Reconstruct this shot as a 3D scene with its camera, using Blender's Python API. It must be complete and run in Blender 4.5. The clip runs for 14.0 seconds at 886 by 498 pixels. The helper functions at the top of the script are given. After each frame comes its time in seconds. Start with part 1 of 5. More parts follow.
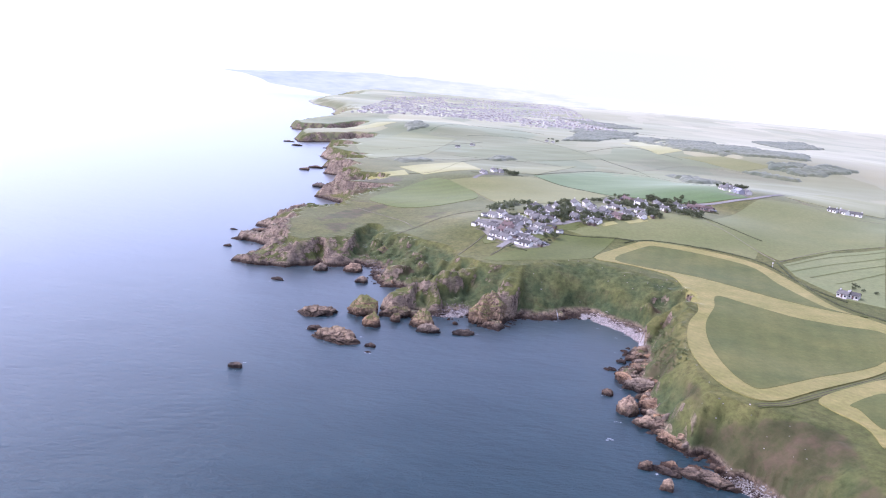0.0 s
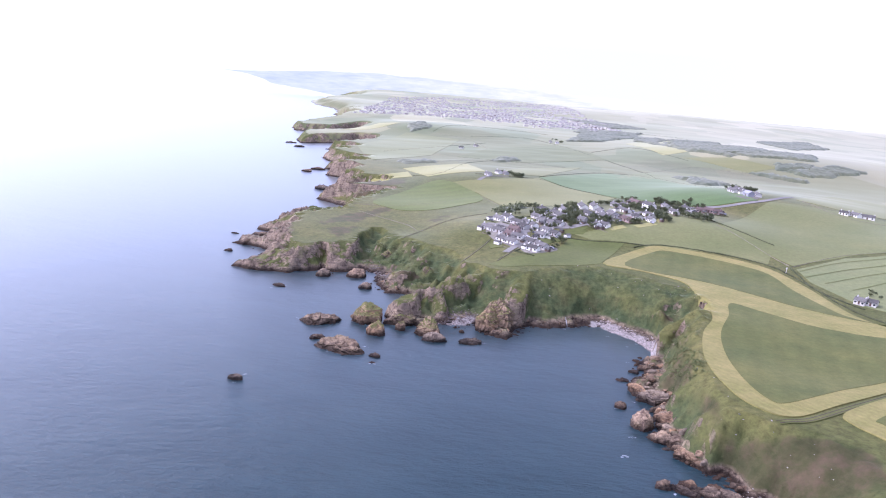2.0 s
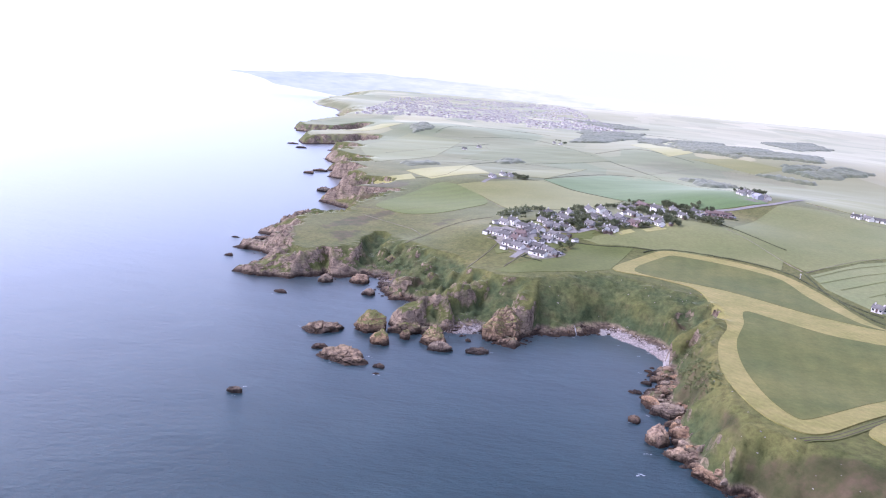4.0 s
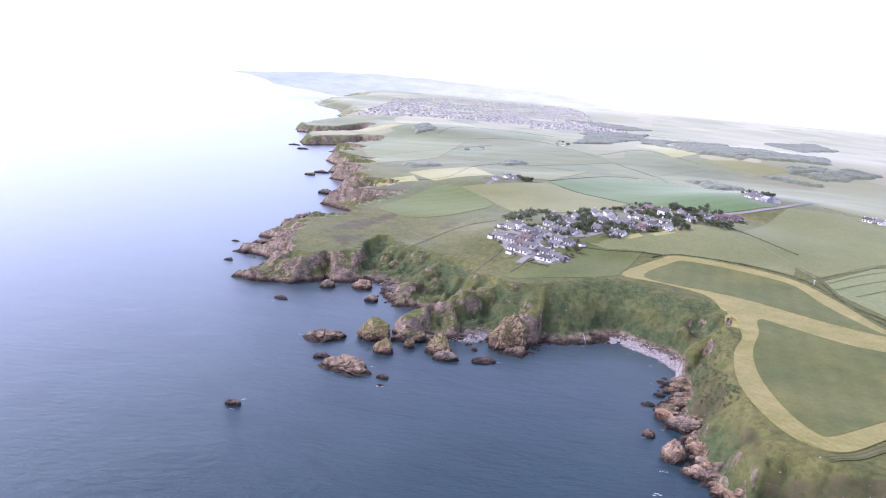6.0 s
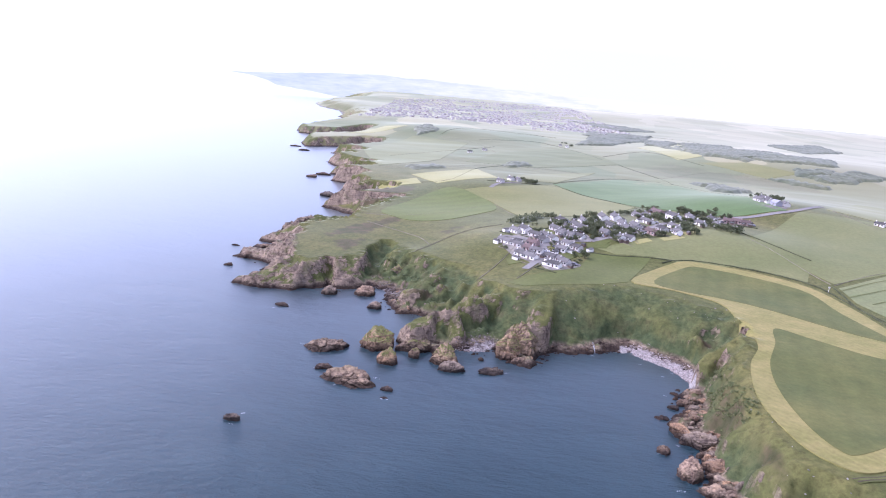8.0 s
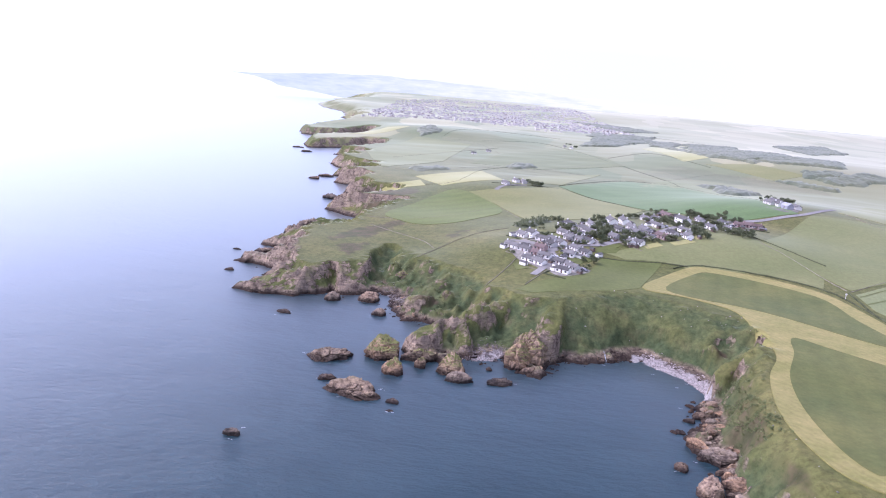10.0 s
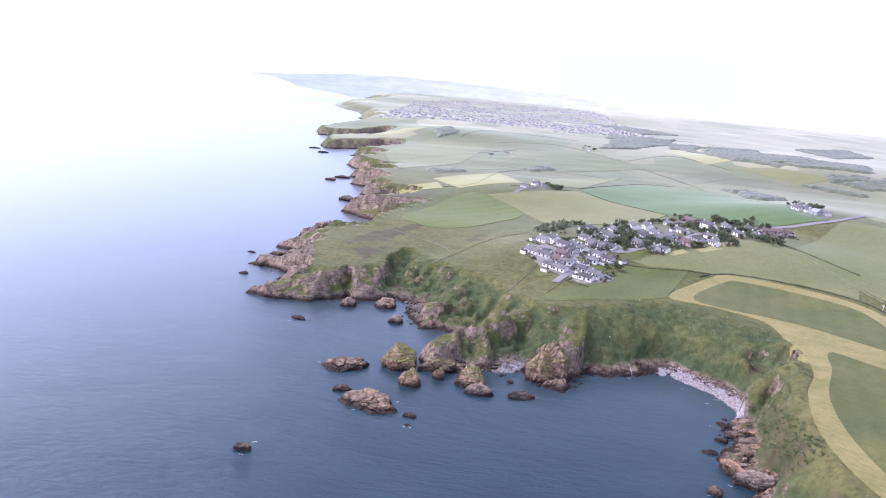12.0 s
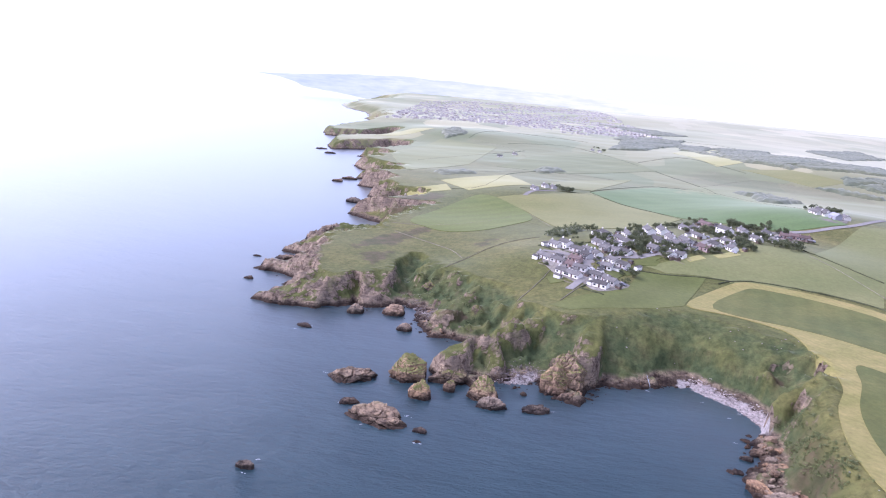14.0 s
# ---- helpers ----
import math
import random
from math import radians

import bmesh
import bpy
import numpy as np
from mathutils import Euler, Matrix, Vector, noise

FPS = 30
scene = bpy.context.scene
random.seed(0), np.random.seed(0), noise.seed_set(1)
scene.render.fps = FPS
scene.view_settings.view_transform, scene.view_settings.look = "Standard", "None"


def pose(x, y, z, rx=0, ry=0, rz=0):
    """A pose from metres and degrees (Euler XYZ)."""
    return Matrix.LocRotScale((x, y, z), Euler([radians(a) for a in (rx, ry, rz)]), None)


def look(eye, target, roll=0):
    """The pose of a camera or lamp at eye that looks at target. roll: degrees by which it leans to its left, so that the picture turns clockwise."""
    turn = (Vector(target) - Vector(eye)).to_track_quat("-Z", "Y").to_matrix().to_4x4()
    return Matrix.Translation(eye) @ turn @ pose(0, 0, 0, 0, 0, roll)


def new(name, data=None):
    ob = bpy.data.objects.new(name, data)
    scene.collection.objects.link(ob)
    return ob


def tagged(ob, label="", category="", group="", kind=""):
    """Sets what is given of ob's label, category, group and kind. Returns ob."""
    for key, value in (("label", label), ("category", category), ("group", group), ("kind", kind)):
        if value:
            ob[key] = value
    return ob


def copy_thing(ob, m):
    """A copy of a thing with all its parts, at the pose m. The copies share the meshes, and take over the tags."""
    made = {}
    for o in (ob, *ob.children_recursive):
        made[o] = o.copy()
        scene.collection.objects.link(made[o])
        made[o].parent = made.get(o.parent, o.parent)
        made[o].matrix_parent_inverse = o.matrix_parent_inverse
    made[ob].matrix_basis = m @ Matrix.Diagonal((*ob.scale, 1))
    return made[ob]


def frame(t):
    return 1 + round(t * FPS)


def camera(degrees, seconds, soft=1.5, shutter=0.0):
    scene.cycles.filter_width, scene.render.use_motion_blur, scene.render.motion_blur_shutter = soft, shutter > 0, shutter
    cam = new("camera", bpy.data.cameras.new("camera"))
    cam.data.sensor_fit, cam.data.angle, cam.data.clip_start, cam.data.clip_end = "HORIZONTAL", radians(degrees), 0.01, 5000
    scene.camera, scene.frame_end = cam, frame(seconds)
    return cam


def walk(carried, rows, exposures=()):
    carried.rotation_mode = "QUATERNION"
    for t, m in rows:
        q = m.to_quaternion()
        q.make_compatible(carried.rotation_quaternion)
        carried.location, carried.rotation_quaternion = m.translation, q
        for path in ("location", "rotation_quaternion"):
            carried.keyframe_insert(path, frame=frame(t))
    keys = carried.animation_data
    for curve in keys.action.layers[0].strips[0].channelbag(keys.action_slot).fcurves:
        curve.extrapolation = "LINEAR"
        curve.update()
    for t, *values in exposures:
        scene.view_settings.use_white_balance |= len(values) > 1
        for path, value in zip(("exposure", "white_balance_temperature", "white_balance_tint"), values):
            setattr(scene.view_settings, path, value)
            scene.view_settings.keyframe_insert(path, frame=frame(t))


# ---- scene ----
cam = camera(68.0, 14.0, soft=1.1)
PATH = [
    (0, 0.00, 0.00, 120.00, 0.000, -13.653, 4.919),
    (0.5, -0.60, 2.49, 120.18, 0.060, -13.654, 4.889),
    (1, -1.18, 4.97, 120.35, 0.113, -13.656, 4.848),
    (1.5, -1.73, 7.42, 120.54, 0.167, -13.661, 4.850),
    (2, -2.28, 9.89, 120.72, 0.200, -13.671, 4.852),
    (2.5, -2.89, 12.39, 120.88, 0.234, -13.660, 4.843),
    (3, -3.52, 14.91, 121.02, 0.277, -13.665, 4.835),
    (5.5, -6.36, 27.42, 121.31, 0.452, -13.627, 4.892),
    (6, -7.00, 29.91, 121.38, 0.472, -13.617, 4.865),
    (6.5, -7.63, 32.37, 121.46, 0.492, -13.597, 4.863),
    (7, -8.26, 34.83, 121.53, 0.523, -13.600, 4.878),
    (7.5, -8.90, 37.29, 121.61, 0.557, -13.588, 4.894),
    (8, -9.56, 39.78, 121.68, 0.576, -13.562, 4.923),
    (10.5, -12.72, 52.31, 121.81, 0.967, -13.533, 4.969),
    (11, -13.39, 55.09, 121.75, 1.498, -13.554, 5.038),
    (11.5, -14.04, 57.86, 121.67, 1.857, -13.557, 5.084),
    (12, -14.67, 60.64, 121.59, 2.136, -13.557, 5.137),
    (12.5, -15.33, 63.43, 121.54, 2.314, -13.573, 5.174),
    (13, -16.03, 66.19, 121.54, 2.476, -13.567, 5.194),
    (13.5, -16.78, 68.92, 121.57, 2.597, -13.570, 5.213),
    (14, -17.56, 71.64, 121.62, 2.692, -13.581, 5.224),
]
walk(cam, [(t, pose(x, y, z, 90 + p, 0, w) @ pose(0, 0, 0, 0, 0, r)) for t, x, y, z, w, p, r in PATH], [(0.0, 1.15, 5480, 35), (14.0, 1.15, 5480, 35)])

# ---- world and sun ----
SUN_AZ, SUN_EL = -90.0, 48.0
world = bpy.data.worlds.new("sky")
scene.world = world
world.use_nodes = True
wn = world.node_tree.nodes
sky = wn.new("ShaderNodeTexSky")
sky.sky_type, sky.sun_disc = "NISHITA", False
sky.sun_elevation, sky.sun_rotation = radians(SUN_EL), radians(SUN_AZ % 360)
sky.air_density, sky.dust_density, sky.ozone_density = 1.0, 2.5, 1.5
wn["Background"].inputs["Strength"].default_value = 0.15
# a milky, thinly overcast sky: paler than clear air, and going on evenly below the horizon
wl = world.node_tree.links
coord, cut, joined = wn.new("ShaderNodeTexCoord"), wn.new("ShaderNodeSeparateXYZ"), wn.new("ShaderNodeCombineXYZ")
above = wn.new("ShaderNodeMath")
above.operation, above.inputs[1].default_value = "MAXIMUM", 0.07
pale = wn.new("ShaderNodeHueSaturation")
pale.inputs["Saturation"].default_value = 0.45
wl.new(coord.outputs["Generated"], cut.inputs[0])
wl.new(cut.outputs["X"], joined.inputs["X"])
wl.new(cut.outputs["Y"], joined.inputs["Y"])
wl.new(cut.outputs["Z"], above.inputs[0])
wl.new(above.outputs[0], joined.inputs["Z"])
wl.new(joined.outputs[0], sky.inputs["Vector"])
wl.new(sky.outputs[0], pale.inputs["Color"])
wl.new(pale.outputs[0], wn["Background"].inputs["Color"])
sun = new("sun", bpy.data.lights.new("sun", "SUN"))
sun.data.energy, sun.data.angle, sun.data.color = 0.85, radians(14), (1.0, 0.95, 0.88)
_az, _el = radians(SUN_AZ), radians(SUN_EL)
sun.matrix_world = look((0, 0, 300), (-300 * math.sin(_az) * math.cos(_el), -300 * math.cos(_az) * math.cos(_el), 300 - 300 * math.sin(_el)))


# ---- materials ----
def nodes_of(name):
    m = bpy.data.materials.new(name)
    m.use_nodes = True
    t = m.node_tree
    return m, t, t.nodes["Principled BSDF"], t.nodes["Material Output"]


def add(t, kind, **values):
    n = t.nodes.new(kind)
    for k, v in values.items():
        n.inputs[k].default_value = v
    return n


def noise_tex(t, scale, detail=5.0, rough=0.55, stretch=None, turn=0.0):
    n = add(t, "ShaderNodeTexNoise", Scale=scale, Detail=detail, Roughness=rough)
    g = t.nodes.new("ShaderNodeNewGeometry")
    if stretch or turn:
        mp = t.nodes.new("ShaderNodeMapping")
        mp.inputs["Scale"].default_value = stretch or (1, 1, 1)
        mp.inputs["Rotation"].default_value = (0, 0, radians(turn))
        t.links.new(g.outputs["Position"], mp.inputs["Vector"])
        t.links.new(mp.outputs[0], n.inputs["Vector"])
    else:
        t.links.new(g.outputs["Position"], n.inputs["Vector"])
    return n


def ramp(t, src, stops):
    r = t.nodes.new("ShaderNodeValToRGB")
    while len(r.color_ramp.elements) < len(stops):
        r.color_ramp.elements.new(0.5)
    for e, (p, c) in zip(r.color_ramp.elements, stops):
        e.position = p
        e.color = (*c, 1) if len(c) == 3 else c
    t.links.new(src, r.inputs["Fac"])
    return r.outputs["Color"]


def mix(t, fac, a, b, how="MIX"):
    n = t.nodes.new("ShaderNodeMix")
    n.data_type, n.blend_type = "RGBA", how
    for sock, v in ((n.inputs["Factor"], fac), (n.inputs["A"], a), (n.inputs["B"], b)):
        if isinstance(v, (int, float)):
            sock.default_value = v
        elif isinstance(v, tuple):
            sock.default_value = (*v, 1)
        else:
            t.links.new(v, sock)
    return n.outputs["Result"]


def math_node(t, op, a, b=0.0, clamp=False):
    n = t.nodes.new("ShaderNodeMath")
    n.operation, n.use_clamp = op, clamp
    for sock, v in zip(n.inputs, (a, b)):
        if isinstance(v, (int, float)):
            sock.default_value = v
        else:
            t.links.new(v, sock)
    return n.outputs[0]


def bump(t, p, height, strength, distance):
    b = add(t, "ShaderNodeBump", Strength=strength, Distance=distance)
    t.links.new(height, b.inputs["Height"])
    t.links.new(b.outputs[0], p.inputs["Normal"])


def grazing_gloss(t, p, out, power, most, rough=0.55, tint=(0.98, 1.0, 0.77), level=True):
    """Gloss that grows at flat angles: sheen of grass and leaves, raised to stand in for distance haze."""
    lw = add(t, "ShaderNodeLayerWeight", Blend=0.5)
    f = math_node(t, "POWER", lw.outputs["Facing"], power)
    if level:
        f = math_node(t, "MULTIPLY", f, smooth(t, separate_z(t, t.nodes.new("ShaderNodeNewGeometry").outputs["Normal"]), 0.93, 0.99))
    f = math_node(t, "MULTIPLY", f, most, True)
    g = add(t, "ShaderNodeBsdfGlossy", Roughness=rough)
    g.inputs["Color"].default_value = (*tint, 1)
    s = t.nodes.new("ShaderNodeMixShader")
    t.links.new(f, s.inputs[0])
    t.links.new(p.outputs[0], s.inputs[1])
    t.links.new(g.outputs[0], s.inputs[2])
    t.links.new(s.outputs[0], out.inputs["Surface"])


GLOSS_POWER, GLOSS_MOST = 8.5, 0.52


def grass_material(name, dark, light, grain=0.5, stripes=None, patch=0.018):
    m, t, p, out = nodes_of(name)
    big = noise_tex(t, patch, 6, 0.68, (1.0, 1.6, 1.0), 35)
    small = noise_tex(t, grain, 6, 0.7)
    c1 = ramp(t, big.outputs["Fac"], [(0.3, dark), (0.7, light)])
    c2 = ramp(t, small.outputs["Fac"], [(0.25, (0.78, 0.78, 0.76)), (0.75, (1.16, 1.16, 1.12))])
    col = mix(t, 1.0, c1, c2, "MULTIPLY")
    if stripes:
        wide, turn, depth = stripes
        w = add(t, "ShaderNodeTexWave", Scale=wide, Distortion=1.5, Detail=2.0)
        mp = t.nodes.new("ShaderNodeMapping")
        mp.inputs["Rotation"].default_value = (0, 0, radians(turn))
        g = t.nodes.new("ShaderNodeNewGeometry")
        t.links.new(g.outputs["Position"], mp.inputs["Vector"])
        t.links.new(mp.outputs[0], w.inputs["Vector"])
        c3 = ramp(t, w.outputs["Fac"], [(0.0, (1 - depth,) * 3), (1.0, (1 + depth,) * 3)])
        col = mix(t, 1.0, col, c3, "MULTIPLY")
    t.links.new(col, p.inputs["Base Color"])
    p.inputs["Roughness"].default_value = 0.85
    p.inputs["Specular IOR Level"].default_value = 0.15
    bump(t, p, small.outputs["Fac"], 0.5, 0.4)
    grazing_gloss(t, p, out, GLOSS_POWER, GLOSS_MOST)
    return m


def rock_colour(t):
    big = noise_tex(t, 0.09, 5, 0.6)
    fine = noise_tex(t, 0.9, 8, 0.72)
    strata = noise_tex(t, 0.42, 6, 0.65, (0.5, 0.9, 2.2), 25)
    streak = noise_tex(t, 0.33, 5, 0.6, (1.0, 1.0, 0.16), 10)
    c = ramp(t, big.outputs["Fac"], [(0.3, (0.175, 0.138, 0.108)), (0.5, (0.28, 0.22, 0.162)), (0.72, (0.4, 0.32, 0.226))])
    c = mix(t, 1.0, c, ramp(t, strata.outputs["Fac"], [(0.32, (0.45, 0.42, 0.43)), (0.46, (0.95, 0.94, 0.94)), (0.7, (1.3, 1.26, 1.18))]), "MULTIPLY")
    c = mix(t, 1.0, c, ramp(t, streak.outputs["Fac"], [(0.34, (0.5, 0.47, 0.5)), (0.48, (1, 1, 1)), (0.7, (1.16, 1.14, 1.08))]), "MULTIPLY")
    c = mix(t, 1.0, c, ramp(t, fine.outputs["Fac"], [(0.3, (0.66, 0.66, 0.67)), (0.55, (1, 1, 1)), (0.8, (1.26, 1.24, 1.18))]), "MULTIPLY")
    joint = None
    for scale, stretch, turn, thin in ((0.06, (0.4, 1.0, 1.3), 28, 0.012), (0.08, (1.6, 0.5, 0.5), 60, 0.012)):
        n = noise_tex(t, scale, 4, 0.55, stretch, turn)
        line = smooth(t, math_node(t, "ABSOLUTE", math_node(t, "SUBTRACT", n.outputs["Fac"], 0.5)), 0.0, thin)
        joint = line if joint is None else math_node(t, "MULTIPLY", joint, line)
    c = mix(t, joint, mix(t, 1.0, c, (0.45, 0.42, 0.42), "MULTIPLY"), c)
    return c, math_node(t, "ADD", strata.outputs["Fac"], math_node(t, "MULTIPLY", streak.outputs["Fac"], 1.2)), fine.outputs["Fac"]


def separate_z(t, socket):
    s = t.nodes.new("ShaderNodeSeparateXYZ")
    t.links.new(socket, s.inputs[0])
    return s.outputs["Z"]


def smooth(t, v, lo, hi):
    n = t.nodes.new("ShaderNodeMapRange")
    n.interpolation_type = "SMOOTHSTEP"
    n.inputs["From Min"].default_value, n.inputs["From Max"].default_value = lo, hi
    t.links.new(v, n.inputs["Value"])
    return n.outputs["Result"]


def tide_line(t, z, fine, col):
    """Below the high-water mark the rock is dark with weed."""
    jag = math_node(t, "ADD", z, math_node(t, "MULTIPLY", fine, 2.4))
    return mix(t, smooth(t, jag, 1.9, 4.3), mix(t, 1.0, col, (0.17, 0.155, 0.16), "MULTIPLY"), col)


def rock_material(name, grassy=0.0, tint=(1, 1, 1)):
    m, t, p, out = nodes_of(name)
    col, strata, fine = rock_colour(t)
    col = mix(t, 1.0, col, tint, "MULTIPLY")
    info = t.nodes.new("ShaderNodeObjectInfo")
    col = mix(t, 1.0, col, ramp(t, info.outputs["Random"], [(0, (0.75, 0.78, 0.82)), (1, (1.2, 1.1, 1.0))]), "MULTIPLY")
    g = t.nodes.new("ShaderNodeNewGeometry")
    z = separate_z(t, g.outputs["Position"])
    col = tide_line(t, z, fine, col)
    if grassy:
        nz = separate_z(t, g.outputs["Normal"])
        tuft = noise_tex(t, 0.25, 5, 0.6)
        up = math_node(t, "ADD", nz, math_node(t, "MULTIPLY", math_node(t, "SUBTRACT", tuft.outputs["Fac"], 0.5), 0.16))
        lee = t.nodes.new("ShaderNodeSeparateXYZ")
        t.links.new(g.outputs["Normal"], lee.inputs[0])
        up = math_node(t, "ADD", up, math_node(t, "MULTIPLY", lee.outputs["X"], 0.22))
        hi = smooth(t, z, 2.8, 4.6)
        f = math_node(t, "MULTIPLY", smooth(t, up, 0.6, 0.74), hi)
        f = math_node(t, "MULTIPLY", f, grassy)
        green = ramp(t, tuft.outputs["Fac"], [(0.3, (0.105, 0.112, 0.032)), (0.7, (0.185, 0.178, 0.055))])
        col = mix(t, f, col, green)
    t.links.new(col, p.inputs["Base Color"])
    p.inputs["Roughness"].default_value = 0.8
    p.inputs["Specular IOR Level"].default_value = 0.3
    both = math_node(t, "ADD", strata, math_node(t, "MULTIPLY", fine, 0.7))
    bump(t, p, both, 0.6, 0.8)
    return m


def land_material():
    m, t, p, out = nodes_of("clifftop_land")
    g = t.nodes.new("ShaderNodeNewGeometry")
    nz = separate_z(t, g.outputs["True Normal"])
    z = separate_z(t, g.outputs["Position"])
    at = t.nodes.new("ShaderNodeAttribute")
    at.attribute_name = "cover"
    sep = t.nodes.new("ShaderNodeSeparateColor")
    t.links.new(at.outputs["Color"], sep.inputs[0])
    bare, lush, shingle = sep.outputs[0], sep.outputs[1], sep.outputs[2]
    big = noise_tex(t, 0.012, 5, 0.6)
    mid = noise_tex(t, 0.11, 6, 0.65)
    fine = noise_tex(t, 0.4, 7, 0.72)
    turf = ramp(t, big.outputs["Fac"], [(0.3, (0.09, 0.102, 0.032)), (0.5, (0.12, 0.123, 0.04)), (0.7, (0.16, 0.148, 0.053))])
    turf = mix(t, 1.0, turf, ramp(t, mid.outputs["Fac"], [(0.3, (0.7, 0.76, 0.7)), (0.7, (1.2, 1.15, 1.15))]), "MULTIPLY")
    fern = ramp(t, mid.outputs["Fac"], [(0.28, (0.045, 0.068, 0.03)), (0.5, (0.074, 0.094, 0.039)), (0.66, (0.105, 0.11, 0.048)), (0.8, (0.14, 0.122, 0.07))])
    green = mix(t, lush, turf, fern)
    heath = ramp(t, mid.outputs["Fac"], [(0.3, (0.04, 0.045, 0.018)), (0.46, (0.066, 0.058, 0.028)), (0.6, (0.098, 0.066, 0.046)), (0.75, (0.13, 0.094, 0.062))])
    green = mix(t, 1.0, green, ramp(t, fine.outputs["Fac"], [(0.28, (0.5, 0.5, 0.5)), (0.5, (0.95, 0.95, 0.95)), (0.74, (1.4, 1.4, 1.4))]), "MULTIPLY")
    # patchwork of farmland further inland
    vor = add(t, "ShaderNodeTexVoronoi", Scale=1.0)
    vor.feature, vor.distance = "F1", "MANHATTAN"
    mp = t.nodes.new("ShaderNodeMapping")
    mp.inputs["Scale"].default_value = (0.0062, 0.0034, 0.0)
    mp.inputs["Rotation"].default_value = (0, 0, radians(24))
    t.links.new(g.outputs["Position"], mp.inputs["Vector"])
    t.links.new(mp.outputs[0], vor.inputs["Vector"])
    hue = t.nodes.new("ShaderNodeSeparateColor")
    t.links.new(vor.outputs["Color"], hue.inputs[0])
    patch = ramp(t, hue.outputs[0], [(0.0, (0.11, 0.13, 0.06)), (0.25, (0.2, 0.2, 0.095)), (0.45, (0.12, 0.155, 0.07)), (0.65, (0.32, 0.29, 0.15)), (0.8, (0.16, 0.17, 0.085)), (1.0, (0.4, 0.36, 0.2))])
    sy = t.nodes.new("ShaderNodeSeparateXYZ")
    t.links.new(g.outputs["Position"], sy.inputs[0])
    far = smooth(t, math_node(t, "ADD", sy.outputs["Y"], math_node(t, "MULTIPLY", sy.outputs["X"], 0.9)), 950, 1150)
    # Ripe fields, also paled to the right with haze put into their colour.
    ripe_hazed = ramp(t, hue.outputs[1], [(0.0, (0.3, 0.29, 0.17)), (0.5, (0.46, 0.41, 0.27)), (1.0, (0.56, 0.5, 0.36))])
    patch = mix(t, math_node(t, "MULTIPLY", smooth(t, sy.outputs["X"], 200, 900), 0.7), patch, ripe_hazed)
    green = mix(t, math_node(t, "MULTIPLY", far, 0.8), green, patch)
    patchy = math_node(t, "ADD", at.outputs["Alpha"], math_node(t, "MULTIPLY", math_node(t, "SUBTRACT", fine.outputs["Fac"], 0.5), 1.1))
    green = mix(t, math_node(t, "MULTIPLY", smooth(t, patchy, 0.25, 0.85), 0.8), green, heath)
    rock, strata, rfine = rock_colour(t)
    tufts = math_node(t, "MULTIPLY", smooth(t, mid.outputs["Fac"], 0.52, 0.66), smooth(t, z, 5.0, 9.0))
    rock = mix(t, math_node(t, "MULTIPLY", tufts, 0.6), rock, (0.13, 0.135, 0.055))
    rock = tide_line(t, z, rfine, rock)
    steep = math_node(t, "ADD", math_node(t, "SUBTRACT", 1.0, nz), math_node(t, "MULTIPLY", math_node(t, "SUBTRACT", mid.outputs["Fac"], 0.5), 0.6))
    steep = math_node(t, "ADD", steep, math_node(t, "SUBTRACT", bare, 0.5))
    f = smooth(t, steep, 0.42, 0.62)
    low = math_node(t, "SUBTRACT", 1.0, smooth(t, math_node(t, "ADD", z, math_node(t, "MULTIPLY", mid.outputs["Fac"], 3.0)), 3.2, 5.5))
    f = math_node(t, "MAXIMUM", f, low)
    col = mix(t, f, green, rock)
    stones = noise_tex(t, 1.1, 8, 0.8)
    pale = ramp(t, stones.outputs["Fac"], [(0.3, (0.18, 0.165, 0.155)), (0.55, (0.42, 0.39, 0.365)), (0.8, (0.55, 0.51, 0.48))])
    col = mix(t, smooth(t, math_node(t, "ADD", shingle, math_node(t, "MULTIPLY", math_node(t, "SUBTRACT", mid.outputs["Fac"], 0.5), 0.5)), 0.45, 0.6), col, pale)
    t.links.new(col, p.inputs["Base Color"])
    p.inputs["Roughness"].default_value = 0.88
    p.inputs["Specular IOR Level"].default_value = 0.15
    relief = mix(t, f, fine.outputs["Fac"], math_node(t, "MULTIPLY", math_node(t, "ADD", strata, rfine), 1.5))
    bump(t, p, relief, 0.8, 0.8)
    grazing_gloss(t, p, out, GLOSS_POWER, GLOSS_MOST)
    return m


def water_material():
    m, t, p, out = nodes_of("sea_water")
    n1 = noise_tex(t, 0.3, 5, 0.66, (0.45, 1.25, 1), 14)
    n2 = noise_tex(t, 0.035, 3, 0.5, (0.6, 1.4, 1), 25)
    n3 = noise_tex(t, 1.6, 3, 0.6)
    p.inputs["Base Color"].default_value = (0.03, 0.065, 0.1, 1)
    c = ramp(t, n2.outputs["Fac"], [(0.3, (0.013, 0.046, 0.061)), (0.7, (0.022, 0.06, 0.076))])
    t.links.new(c, p.inputs["Base Color"])
    p.inputs["Roughness"].default_value = 0.2
    p.inputs["IOR"].default_value = 1.33
    h = math_node(t, "ADD", n1.outputs["Fac"], math_node(t, "MULTIPLY", n2.outputs["Fac"], 2.5))
    h = math_node(t, "ADD", h, math_node(t, "MULTIPLY", n3.outputs["Fac"], 0.14))
    bump(t, p, h, 1.0, 3.7)
    # Added gloss whitens the far water, in place of glare and haze.
    grazing_gloss(t, p, out, 4.0, 1.0, 0.3, (0.955, 0.985, 1.0))
    return m


